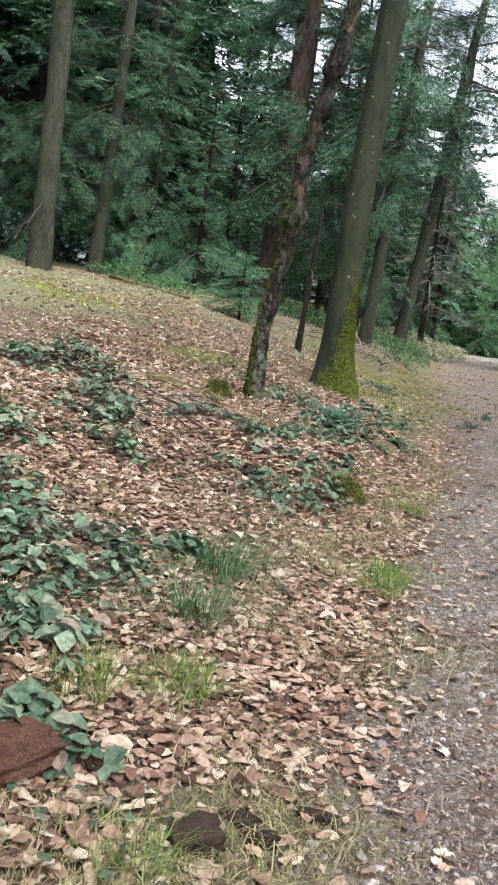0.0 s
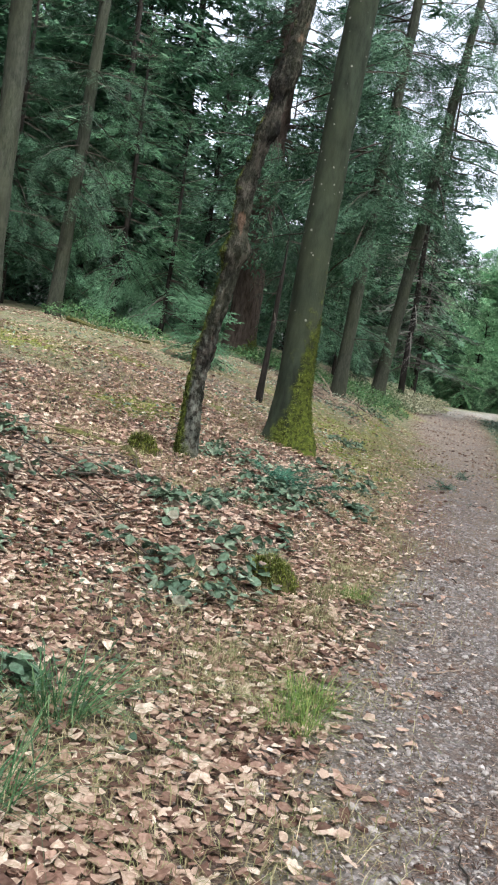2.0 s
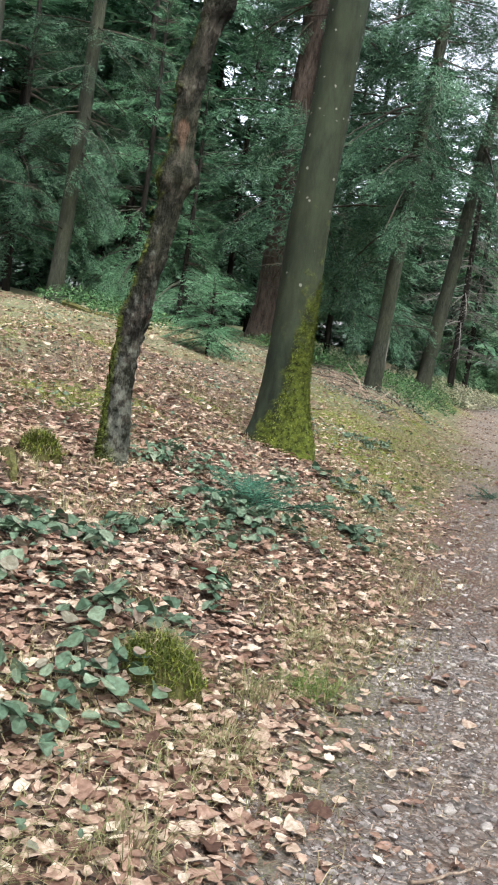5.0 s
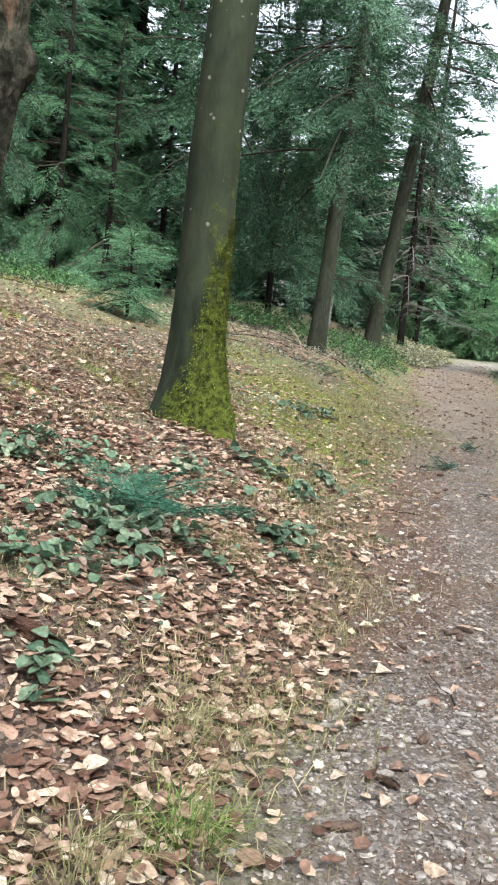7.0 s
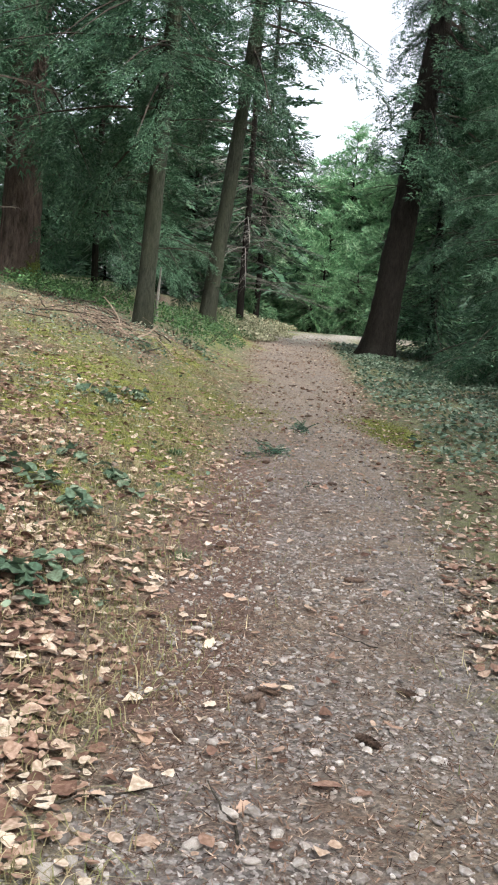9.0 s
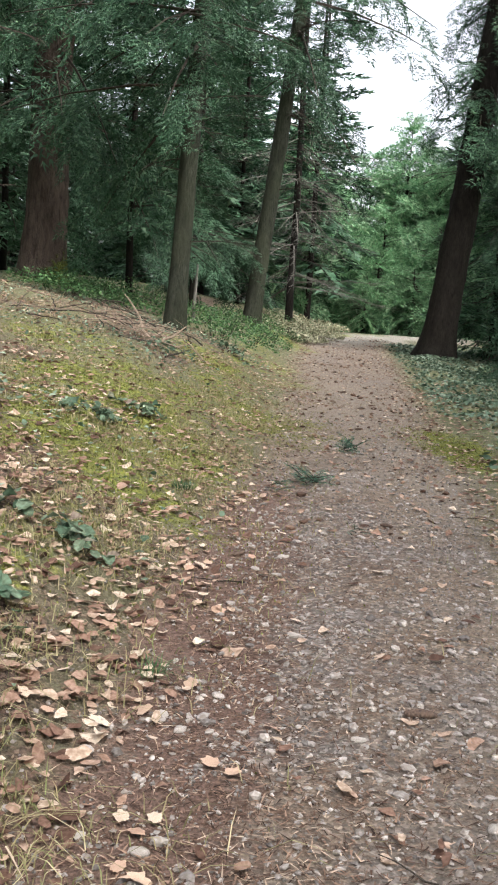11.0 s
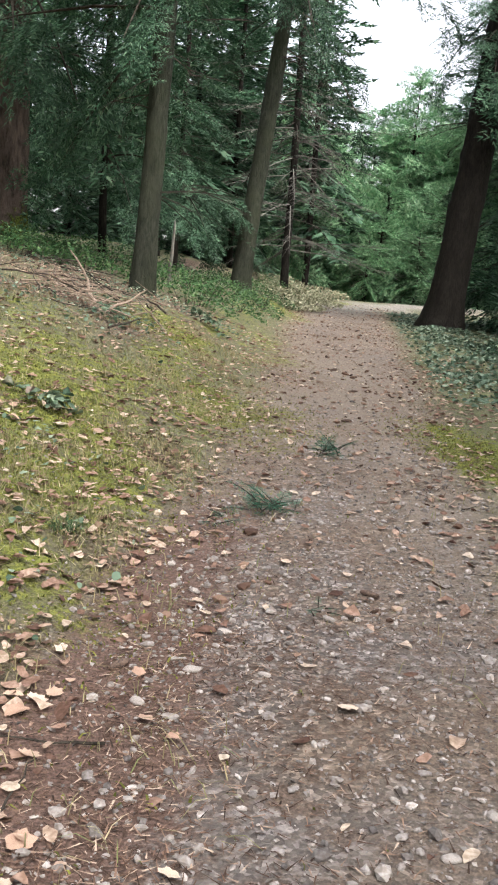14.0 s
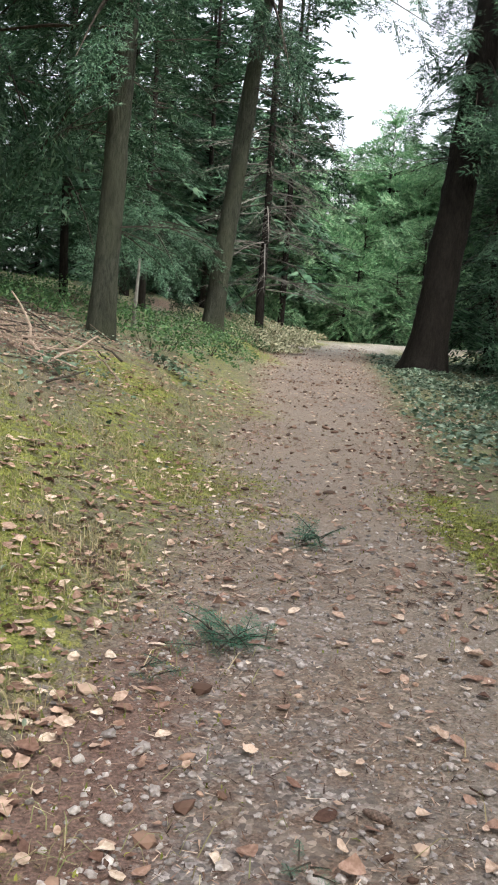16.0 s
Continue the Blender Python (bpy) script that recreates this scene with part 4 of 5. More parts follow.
sd = np.stack([-np.sin(a), np.cos(a), 0 * a], -1) * rng.uniform(0.0012, 0.0035, n)[:, None]
w4[:, 2] += 0.007
tagged(new("needle_chaff", tri_mesh("needle_chaff", np.stack([w4 - sd, w4 + sd, w4 + d], 1), CHAFF)), "brown spruce needles and bits of twig", "needle litter", kind="stuff")


def blades(rng, roots, heights, lean, width, out=None):
    """Grass blades of two bent segments: three triangles each."""
    n = len(roots)
    a = rng.uniform(0, 2 * math.pi, n) if out is None else out
    l = np.abs(rng.normal(0, lean, n)) + 0.1
    dirn = np.stack([np.cos(a), np.sin(a), 0 * a], -1)
    side = np.stack([-np.sin(a), np.cos(a), 0 * a], -1) * width
    up = np.array([0, 0, 1.0])
    h = np.asarray(heights)[:, None]
    mid = roots + h * (0.6 * up + 0.35 * l[:, None] * dirn)
    tip = roots + h * ((0.95 - 0.25 * np.minimum(l, 2))[:, None] * up + l[:, None] * dirn)
    return np.concatenate([np.stack([roots - side, roots + side, mid + side * 0.8], 1), np.stack([roots - side, mid + side * 0.8, mid - side * 0.8], 1), np.stack([mid - side * 0.8, mid + side * 0.8, tip], 1)])


def blade_mesh(name, rng, roots, heights, lean, width, mat, out=None):
    n = len(roots)
    t = blades(rng, roots, heights, lean, width, out)
    a, b, c = t[:n], t[n:2 * n], t[2 * n:]
    V = np.concatenate([a[:, 0:1], a[:, 1:2], a[:, 2:3], b[:, 2:3], c[:, 2:3]], 1)
    F = (np.array([(0, 1, 2), (0, 2, 3), (3, 2, 4)])[None] + 5 * np.arange(n)[:, None, None]).reshape(-1, 3)
    return mesh_of(name, V.reshape(-1, 3), F, mat)


def verge(x, y):
    dl, dr = off_left(x, y), off_right(x, y)
    return np.clip(np.exp(-((dl - 0.35) / 0.5) ** 2) + 0.1 * np.exp(-((dr - 0.3) / 0.4) ** 2) + 0.45 * (dl > 0), 0, 1) * (vnoise(x, y, 0.45, 71) ** 2) * np.clip(1.3 - y / 22, 0.2, 1)


w5 = scatter(rng, 64000, (-3, 7, 1.3, 22), verge)
tagged(new("verge_grass", blade_mesh("verge_grass", rng, w5, rng.uniform(0.025, 0.085, len(w5)), 1.5, 0.0019, GRASS_DRY)), "sparse withered grass along the path", "grass", kind="stuff")
w6 = scatter(rng, 34000, (-4, 6.5, 8, 21), lambda x, y: moss_amount(x, y) ** 1.5)
tagged(new("moss_carpet", blade_mesh("moss_carpet", rng, w6, rng.uniform(0.008, 0.02, len(w6)), 1.2, 0.004, MOSS_TIP)), "yellow-green moss tips on the verge", "moss", kind="stuff")


def grass_tuft(x, y, r, h, n, mat, label, name="grass_tuft"):
    e = tagged(new(name), label, "grass")
    e.location = (x, y, gz(x, y) - 0.01)
    for k in range(4):
        m = int(n * 0.55)
        turn = k * math.pi / 2 + rng.uniform(0, 1)
        q, rr = rng.uniform(0, 2 * math.pi, m), r * 0.38 * np.sqrt(rng.rand(m))
        cx, cy = 0.32 * r * math.cos(turn), 0.32 * r * math.sin(turn)
        roots = np.stack([cx + rr * np.cos(q), cy + rr * np.sin(q), 0 * q], -1)
        part("blade_clump", blade_mesh("blade_clump", rng, roots, rng.uniform(0.3, 1.15, m) * h, 1.5 if h < 0.2 else 2.0, 0.0026 if h > 0.17 else 0.0016, mat, q + rng.normal(0, 0.6, m)), e)["kind"] = "stuff"


for x, y, r, h, n, m, lab in (
        (-0.22, 4.25, 0.26, 0.25, 100, GRASS_SEDGE, "dark green arching sedge tuft"), (-0.28, 3.55, 0.22, 0.22, 70, GRASS_SEDGE, "dark green arching sedge tuft"),
        (-0.3, 2.95, 0.24, 0.14, 170, GRASS_GREEN, "bright green grass tuft among leaves"), (-0.6, 2.65, 0.22, 0.14, 130, GRASS_GREEN, "green grass tuft with dry blades"),
        (0.84, 5.15, 0.22, 0.16, 170, GRASS_GREEN, "fresh green grass at the path's edge"), (0.75, 4.85, 0.22, 0.15, 150, GRASS_GREEN, "fresh green grass at the path's edge"),
        (-0.35, 1.9, 0.22, 0.12, 120, GRASS_GREEN, "green grass tuft among leaves"), (0.37, 5.3, 0.22, 0.11, 110, GRASS_DRY, "withered yellowish grass tuft"),
        (0.72, 5.7, 0.24, 0.11, 120, GRASS_DRY, "withered yellowish grass tuft"), (1.26, 7.15, 0.24, 0.12, 150, GRASS_GREEN, "green grass tuft beside the path"),
        (1.0, 6.85, 0.26, 0.12, 140, GRASS_DRY, "withered grass tuft beside the path"), 
        (0.95, 6.4, 0.22, 0.1, 110, GRASS_DRY, "withered yellowish grass tuft"), (1.25, 7.7, 0.24, 0.1, 110, GRASS_DRY, "withered grass tuft beside the path"),
        (2.42, 10.95, 0.08, 0.08, 40, GRASS_SEDGE, "small green plant at the path's edge"), (2.6, 13.7, 0.16, 0.07, 90, GRASS_SEDGE, "bluish green grass tuft on moss")):
    grass_tuft(x, y, r, h, n, m, lab)


def moss_hummock(x, y, r, h, seed, label):
    """A rounded lumpy cushion set with short moss tips and a few dry blades."""
    q = np.random.RandomState(seed)
    e = tagged(new("moss_hummock"), label, "moss")
    e.location = (x, y, gz(x, y) - 0.02)
    a, f = np.meshgrid(np.linspace(0, 2 * math.pi, 28, endpoint=False), np.linspace(0, 1, 11))
    wob = 1 + 0.35 * (vnoise(np.cos(a) * 2 + seed, np.sin(a) * 2, 0.9, seed) - 0.5)
    px, py = r * f * wob * np.cos(a), r * f * wob * np.sin(a) * 0.85
    pz = h * np.sqrt(np.clip(1 - f ** 2.2, 0, 1)) + 0.05 * (vnoise(px, py, 0.07, seed + 1) - 0.5) * (1 - f) + (ground_z(x + px, y + py) - gz(x, y)) * f
    i = np.arange(a.size).reshape(a.shape)
    j = np.roll(i, -1, 1)
    V = np.stack([px, py, pz], -1).reshape(-1, 3)
    part("cushion", mesh_of("cushion", V, np.stack([i[:-1], i[1:], j[1:], j[:-1]], -1).reshape(-1, 4), MOSSWOOD, True), e)
    k = q.randint(28, a.size - 28, 2600)
    part("moss_fringe", blade_mesh("moss_fringe", q, V[k] + q.normal(0, 0.012, (2600, 3)), q.uniform(0.015, 0.04, 2600), 1.3, 0.0028, TRUNK_MOSS), e)["kind"] = "stuff"
    k = q.randint(28, a.size - 28, 160)
    part("grass_fringe", blade_mesh("grass_fringe", q, V[k], q.uniform(0.05, 0.12, 160), 1.6, 0.0018, GRASS_DRY), e)["kind"] = "stuff"


moss_hummock(0.7, 6.62, 0.17, 0.15, 3, "rounded mossy hummock with dry grass among brambles")
moss_hummock(-0.38, 8.75, 0.13, 0.16, 5, "bright green moss cushion on an old root")


def bramble(x, y, r, h, n, seed, label="bramble with dull blue-green leaves"):
    """Arching thin stems that carry leaves in threes."""
    q = np.random.RandomState(seed)
    e = tagged(new("bramble"), label, "bramble")
    e.location = (x, y, gz(x, y))
    pts, sz, trn, stems = [], [], [], []
    for _ in range(max(3, int(n * (1.1 if y < 8 and x < -0.3 else 0.75)))):
        yaw, ln = q.uniform(0, 2 * math.pi), r * q.uniform(0.4, 1.35)
        top = h * q.uniform(0.5, 1.1)
        for k in range(3):
            f = (k + 1) / 3
            px, py = math.cos(yaw) * ln * f, math.sin(yaw) * ln * f
            pz = gz(x + px, y + py) - e.location.z + top * (1 - (f - 0.45) ** 2 * 1.7) * 0.8
            g = np.array([math.cos(yaw) * ln * (f - 0.33), math.sin(yaw) * ln * (f - 0.33), gz(x + px * 0.7, y + py * 0.7) - e.location.z + top * 0.35])
            way = np.array([px, py, pz]) - g
            dist = float(np.linalg.norm(way))
            stems += stem_tris(g, math.atan2(way[1], way[0]), math.asin(way[2] / dist), dist, 0.0035, 0.0)
            for j in (-1, 0, 1):
                ay = yaw + j * 1.15 + q.normal(0, 0.3)
                s = q.uniform(0.045, 0.09)
                pts.append((px + 0.5 * s * math.cos(ay), py + 0.5 * s * math.sin(ay), pz + q.normal(0, 0.015)))
                sz.append(s)
                trn.append(np.array(Euler((q.normal(0, 0.3), q.normal(0.25, 0.3), ay)).to_matrix()))
    v, f = leaf_cloud(q, np.array(pts), np.array(sz), 0.3, 0.3, np.array(trn), 1.25)
    part("foliage", mesh_of("foliage", v, f, LEAF_BRAMBLE), e)["kind"] = "stuff"
    part("stem_tangle", tri_mesh("stem_tangle", stems, BARK_TWIG), e)["kind"] = "stuff"


BRAMBLES = (
    (-1.66, 7.9, 0.42, 0.34, 24), (-2.1, 7.9, 0.4, 0.22, 16), (-1.3, 7.6, 0.3, 0.2, 10), (-1.15, 6.7, 0.34, 0.16, 14), (-1.1, 6.3, 0.3, 0.15, 12), (-0.98, 5.7, 0.24, 0.12, 9), (-1.62, 5.2, 0.3, 0.22, 14),
    (-1.29, 4.2, 0.3, 0.2, 14), (-1.19, 3.7, 0.28, 0.16, 12), (-0.87, 3.0, 0.28, 0.14, 12), (-0.76, 2.9, 0.22, 0.12, 8), (-0.78, 2.3, 0.22, 0.12, 9), (-0.6, 2.2, 0.14, 0.1, 4), (-0.68, 3.85, 0.26, 0.12, 10), (-0.9, 3.5, 0.24, 0.12, 9), (-0.4, 4.3, 0.2, 0.1, 6),
    (-0.05, 6.2, 0.28, 0.14, 12), (0.24, 5.95, 0.24, 0.13, 10), (0.45, 6.5, 0.22, 0.15, 10), (0.55, 6.9, 0.28, 0.16, 13), (0.0, 7.1, 0.24, 0.12, 9), (0.2, 7.6, 0.22, 0.1, 8), (0.42, 7.9, 0.2, 0.1, 7), (0.85, 8.9, 0.26, 0.12, 11), (-0.5, 7.3, 0.2, 0.12, 6), (-0.15, 7.6, 0.2, 0.1, 7),
    (0.66, 9.0, 0.26, 0.14, 10), (1.05, 9.0, 0.26, 0.13, 12), (0.62, 8.4, 0.24, 0.12, 9), (0.42, 9.9, 0.26, 0.12, 10), (0.28, 9.7, 0.24, 0.12, 8), (0.8, 7.6, 0.16, 0.12, 4), (1.5, 9.8, 0.22, 0.09, 7), (1.66, 9.95, 0.24, 0.1, 8), (1.75, 11.0, 0.24, 0.1, 9), (1.95, 11.9, 0.26, 0.1, 9), (1.5, 11.1, 0.18, 0.12, 6), (2.04, 14.5, 0.22, 0.12, 9), (2.36, 15.5, 0.22, 0.12, 9), (3.7, 22.5, 0.4, 0.2, 14), (2.6, 19.2, 0.3, 0.15, 9), (1.2, 10.4, 0.22, 0.1, 6))
for k, (x, y, r, h, n) in enumerate(BRAMBLES):
    bramble(x, y, r, h, n, 200 + k, "bushy bramble with broad blue-green leaves" if n > 20 else "low bramble with dull blue-green leaves")

# leaves and shoots between the brambles
w9 = scatter(rng, 4200, (-4.5, 1.6, 1.6, 11), lambda x, y: np.clip((off_left(x, y) - 0.3) / 0.8, 0, 1) * np.clip(vnoise(x, y, 0.7, 93) * 2.2 - 0.9, 0, 1) * np.clip(1.2 - y / 12, 0.2, 1))
w9[:, 2] += rng.uniform(0.015, 0.10, len(w9))
lv, lf = leaf_cloud(rng, w9, rng.uniform(0.02, 0.045, len(w9)), 0.45, 0.25, None, 1.2)
tagged(new("bramble_shoots", mesh_of("bramble_shoots", lv, lf, LEAF_BRAMBLE, True)), "low green shoots among the fallen leaves", "shoots", kind="stuff")

# low herbs on the bank
w8 = scatter(rng, 7500, (-6, 9, 9, 40), lambda x, y: np.clip(off_left(x, y), 0, 1) * np.clip((7 - off_left(x, y)) / 4, 0, 1) * np.clip(vnoise(x, y, 1.3, 91) * 1.8 - 0.6, 0, 1) * np.clip((y - 9) / 8, 0.15, 1))
w8[:, 2] += rng.uniform(0.01, 0.08, len(w8))
lv, lf = leaf_cloud(rng, w8, rng.uniform(0.02, 0.055, len(w8)), 0.5, 0.25, None, 1.2)
tagged(new("bank_herbs", mesh_of("bank_herbs", lv, lf, LEAF_IVY, True)), "scattered low green herbs on the bank", "herbs", kind="stuff")

# creeping cover of ivy and bramble on the far side of the path
w7 = scatter(rng, 16000, (4.5, 15, 11, 38), lambda x, y: np.clip((off_right(x, y) - 0.25 - 0.5 * np.exp(-((y - 17.4) / 1.2) ** 2)) / 0.5, 0, 1) * np.clip((6 - off_right(x, y)) / 3, 0, 1) * (0.15 + vnoise(x, y, 0.6, 81)) * np.clip((y - 13.6) / 2.5, 0, 1))
w7[:, 2] += rng.uniform(0.02, 0.15, len(w7)) * vnoise(w7[:, 0], w7[:, 1], 0.7, 82)
lv, lf = leaf_cloud(rng, w7, rng.uniform(0.045, 0.10, len(w7)), 0.45, 0.25, None, 1.3)
tagged(new("ivy_cover", mesh_of("ivy_cover", lv, lf, LEAF_IVY)), "grey-green ivy and brambles covering the ground", "ground cover", kind="stuff")


def shrub(x, y, r, h, n, seed, mat=LEAF_BILBERRY, label="low green bilberry shrub at the forest edge", name="bilberry_shrub", leaf=(0.035, 0.075)):
    q = np.random.RandomState(seed)
    e = tagged(new(name), label, "shrub")
    e.location = (x, y, gz(x, y))
    a, f, u = q.uniform(0, 2 * math.pi, n), np.sqrt(q.rand(n)), q.uniform(0.35, 1.05, n)
    px, py = r * f * np.cos(a), r * f * np.sin(a) * 0.8
    pz = ground_z(x + px, y + py) - e.location.z + h * (1 - 0.6 * f * f) * u
    v, t = leaf_cloud(q, np.stack([px, py, pz], -1), q.uniform(*leaf, n), 0.7, 0.3)
    part("foliage", mesh_of("foliage", v, t, mat), e)["kind"] = "stuff"
    stems = []
    for _ in range(24):
        yaw, ln = q.uniform(0, 2 * math.pi), h * q.uniform(0.7, 1.1)
        stems += stem_tris((r * 0.3 * math.cos(yaw), r * 0.3 * math.sin(yaw), -0.03), yaw, radians(q.uniform(35, 75)), ln, 0.006, 0.1)
    part("stem_tangle", tri_mesh("stem_tangle", stems, BARK_TWIG), e)["kind"] = "stuff"


for k, (x, y, r, h, n) in enumerate((
        (-2.9, 21.3, 1.0, 0.55, 420), (-2.0, 20.8, 0.8, 0.45, 320), (1.3, 26.0, 0.9, 0.5, 300), (2.0, 27.0, 0.9, 0.55, 320), (3.4, 26.5, 0.8, 0.5, 300), (4.0, 28.3, 0.9, 0.55, 320),
        (4.6, 29.6, 0.8, 0.45, 240), (1.4, 25.2, 0.8, 0.55, 260), (0.9, 24.2, 0.8, 0.5, 260), (1.9, 24.6, 0.7, 0.5, 240), (4.5, 26.8, 0.6, 0.4, 200), (5.2, 29.0, 0.5, 0.35, 160), (5.4, 30.6, 0.6, 0.4, 180), (6.3, 34.6, 0.7, 0.4, 180), (7.3, 38.8, 0.8, 0.5, 200), (2.3, 29.0, 1.0, 0.6, 320), (3.7, 25.0, 0.7, 0.4, 240), (5.6, 33.5, 0.8, 0.4, 220))):
    shrub(x, y, r * 1.15, h * 0.85, int(n * 2.6), 300 + k)
for k, (x, y, r, h) in enumerate(((7.6, 37.5, 1.3, 0.6), (8.2, 41.5, 1.4, 0.9), (9.2, 44.5, 1.5, 0.7), (6.9, 35.2, 1.0, 0.4))):
    shrub(x, y, r, h * 0.7, 1300, 340 + k, BRACKEN, "pale heap of withered bracken beside the path", "bracken_heap", (0.05, 0.11))

# fir seedling below the beech and sprigs fallen on the path


def sprig_bed(name, label, x, y, r, n, up, seed, category="fir sprig"):
    q = np.random.RandomState(seed)
    e = tagged(new(name), label, category)
    e.location = (x, y, gz(x, y) + 0.01)
    t, s = [], []
    for k in range(n):
        yaw, p, ln = q.uniform(0, 2 * math.pi), radians(q.uniform(*up)), r * q.uniform(0.6, 1.1)
        o = (q.normal(0, r * 0.3), q.normal(0, r * 0.3), q.uniform(0.0, 0.06))
        t.append(placed(SPRAYS_FINE[k % 4] if r > 0.3 else SPRAYS[k % 5], o, yaw, p, ln, 1.0, q.uniform(-0.4, 0.4)))
        s += stem_tris(o, yaw, p, ln, 0.004, 0.18)
    part("needle_spray", tri_mesh("needle_spray", np.concatenate(t), NEEDLES_TEAL), e)["kind"] = "stuff"
    part("stem_tangle", tri_mesh("stem_tangle", s, BARK_TWIG), e)["kind"] = "stuff"


sprig_bed("fir_seedling", "low blue-green fir seedling below the beech", 0.84, 9.35, 0.4, 34, (-2, 36), 1, "fir seedling")
sprig_bed("fir_sprig", "green fir sprig lying on the gravel path", 3.62, 14.5, 0.17, 30, (5, 50), 2)
sprig_bed("fir_sprig", "dark fir sprig lying on the gravel path", 4.26, 16.0, 0.16, 24, (5, 50), 3)
sprig_bed("fir_sprig", "tiny green sprig pressed into the path", 3.32, 14.15, 0.1, 7, (5, 40), 4)
sprig_bed("fir_sprig", "tiny green sprig pressed into the path", 3.64, 13.05, 0.08, 6, (5, 40), 5)

# cones


def cone_mesh():
    bm = bmesh.new()
    for i in range(13):
        f = i / 12
        rr = 0.019 * math.sin(math.pi * (0.12 + 0.8 * f)) ** 0.7
        for j in range(7):
            a = j * 2 * math.pi / 7 + i * 0.45
            x = 0.11 * (f - 0.5)
            c, s = math.cos(a), math.sin(a)
            w = 0.009
            p = [Vector((x - 0.006, rr * 0.7 * c, rr * 0.7 * s)), Vector((x + 0.004, rr * c - w * s, rr * s + w * c)), Vector((x + 0.013, rr * 1.12 * c, rr * 1.12 * s)), Vector((x + 0.004, rr * c + w * s, rr * s - w * c))]
            bm.faces.new([bm.verts.new(v) for v in p])
    bmesh.ops.create_cone(bm, cap_ends=True, segments=8, radius1=0.015, radius2=0.008, depth=0.1, matrix=Matrix.Rotation(radians(90), 4, "Y"))
    me = bpy.data.meshes.new("spruce_cone")
    bm.to_mesh(me)
    bm.free()
    me.materials.append(CONE)
    return me


CONE_ME = cone_mesh()
for x, y, a in ((1.92, 7.57, -50), (1.4, 7.26, 10), (1.4, 7.06, -40), (0.47, 4.9, 30), (2.1, 7.9, 60), (3.3, 10.63, 0), (0.75, 2.9, 80), (1.0, 4.3, 20), (2.2, 8.9, 100), (2.9, 12.6, 40), (4.7, 17.5, 0), (3.9, 13.3, 130), (1.75, 7.3, 15), (4.9, 20.3, 70), (5.4, 21.5, 20), (5.6, 23.0, 100), (5.2, 19.5, 10), (6.0, 25.0, 50), (6.3, 24.2, 50), (5.9, 22.2, 0), (2.49, 9.15, 30), (2.56, 9.2, -40), (2.51, 9.08, 75), (3.08, 9.17, -50), (2.81, 8.8, -60)):
    c = tagged(new("spruce_cone", CONE_ME), "brown spruce cone lying on the path", "cone", "cones on the path")
    c.matrix_world = pose(x, y, gz(x, y) + 0.013, 0, rng.uniform(-6, 6), a) @ Matrix.Scale(rng.uniform(0.7, 0.9), 4)


def stick(name, a, b, r, mat, parent=None, bow=0.04, label="", category=""):
    """A crooked stick from a to b that tapers."""
    a, b = np.array(a, float), np.array(b, float)
    s = np.linspace(0, 1, 7)
    ln = np.linalg.norm(b - a)
    c = a + (b - a) * s[:, None] + rng.normal(0, bow * ln * 0.35, (7, 3)) * np.array([1, 1, 0.5])
    ang = np.arange(6) * math.pi / 3
    u = np.cross(b - a, (0.1, 0.2, 1.0))
    u /= np.linalg.norm(u)
    v = np.cross(b - a, u)
    v /= np.linalg.norm(v)
    V = c[:, None] + (r * (1 - 0.6 * s))[:, None, None] * (np.cos(ang)[None, :, None] * u + np.sin(ang)[None, :, None] * v)
    i = np.arange(42).reshape(7, 6)
    j = np.roll(i, -1, 1)
    F = np.stack([i[:-1], j[:-1], j[1:], i[1:]], -1).reshape(-1, 4).tolist() + [list(range(6)), list(range(36, 42))]
    me = mesh_of(name, V.reshape(-1, 3), F, mat)
    if parent is not None:
        return part(name, me, parent, label)
    return tagged(new(name, me), label, category)


def on(x, y, up=0.0):
    return (x, y, gz(x, y) + up)


pile = tagged(new("brushwood_pile"), "heap of bleached dead twigs on the bank", "brushwood")
for k in range(95):
    x, y = min(rng.normal(2.2, 0.6), 3.0), rng.normal(20.5, 1.1)
    a, ln = rng.uniform(0, math.pi), rng.uniform(0.35, 0.95)
    p, q = (x - 0.5 * ln * math.cos(a), y - 0.5 * ln * math.sin(a)), (x + 0.5 * ln * math.cos(a), y + 0.5 * ln * math.sin(a))
    stick("twig", on(*p, rng.uniform(0.0, 0.25)), on(*q, rng.uniform(0.02, 0.3)), rng.uniform(0.005, 0.013), DEADWOOD if k % 3 else BARK_TWIG, pile)
fork = tagged(new("forked_branch"), "pale forked dead branch lying on the bank", "branch")
stick("limb", on(2.5, 19.4, 0.03), (2.1, 20.4, gz(2.1, 20.4) + 0.5), 0.02, DEADWOOD, fork)
stick("limb", on(2.5, 19.4, 0.03), (2.95, 20.4, gz(2.95, 20.4) + 0.4), 0.018, DEADWOOD, fork)
heap = tagged(new("twig_heap"), "tangle of thin brown twigs beside the knotty tree", "brushwood")
for k in range(55):
    x, y = rng.normal(-0.75, 0.32), rng.normal(7.2, 0.5)
    a, ln = rng.uniform(0, math.pi), rng.uniform(0.25, 0.7)
    stick("twig", on(x - 0.5 * ln * math.cos(a), y - 0.5 * ln * math.sin(a), rng.uniform(0, 0.12)), on(x + 0.5 * ln * math.cos(a), y + 0.5 * ln * math.sin(a), rng.uniform(0.02, 0.16)), rng.uniform(0.004, 0.010), BARK_TWIG if k % 2 else DEADWOOD, heap)
stick("mossy_log", on(-1.1, 8.6, 0.03), on(-0.45, 8.5, 0.03), 0.05, MOSSWOOD, None, 0.05, "thin mossy log on the forest floor", "log")
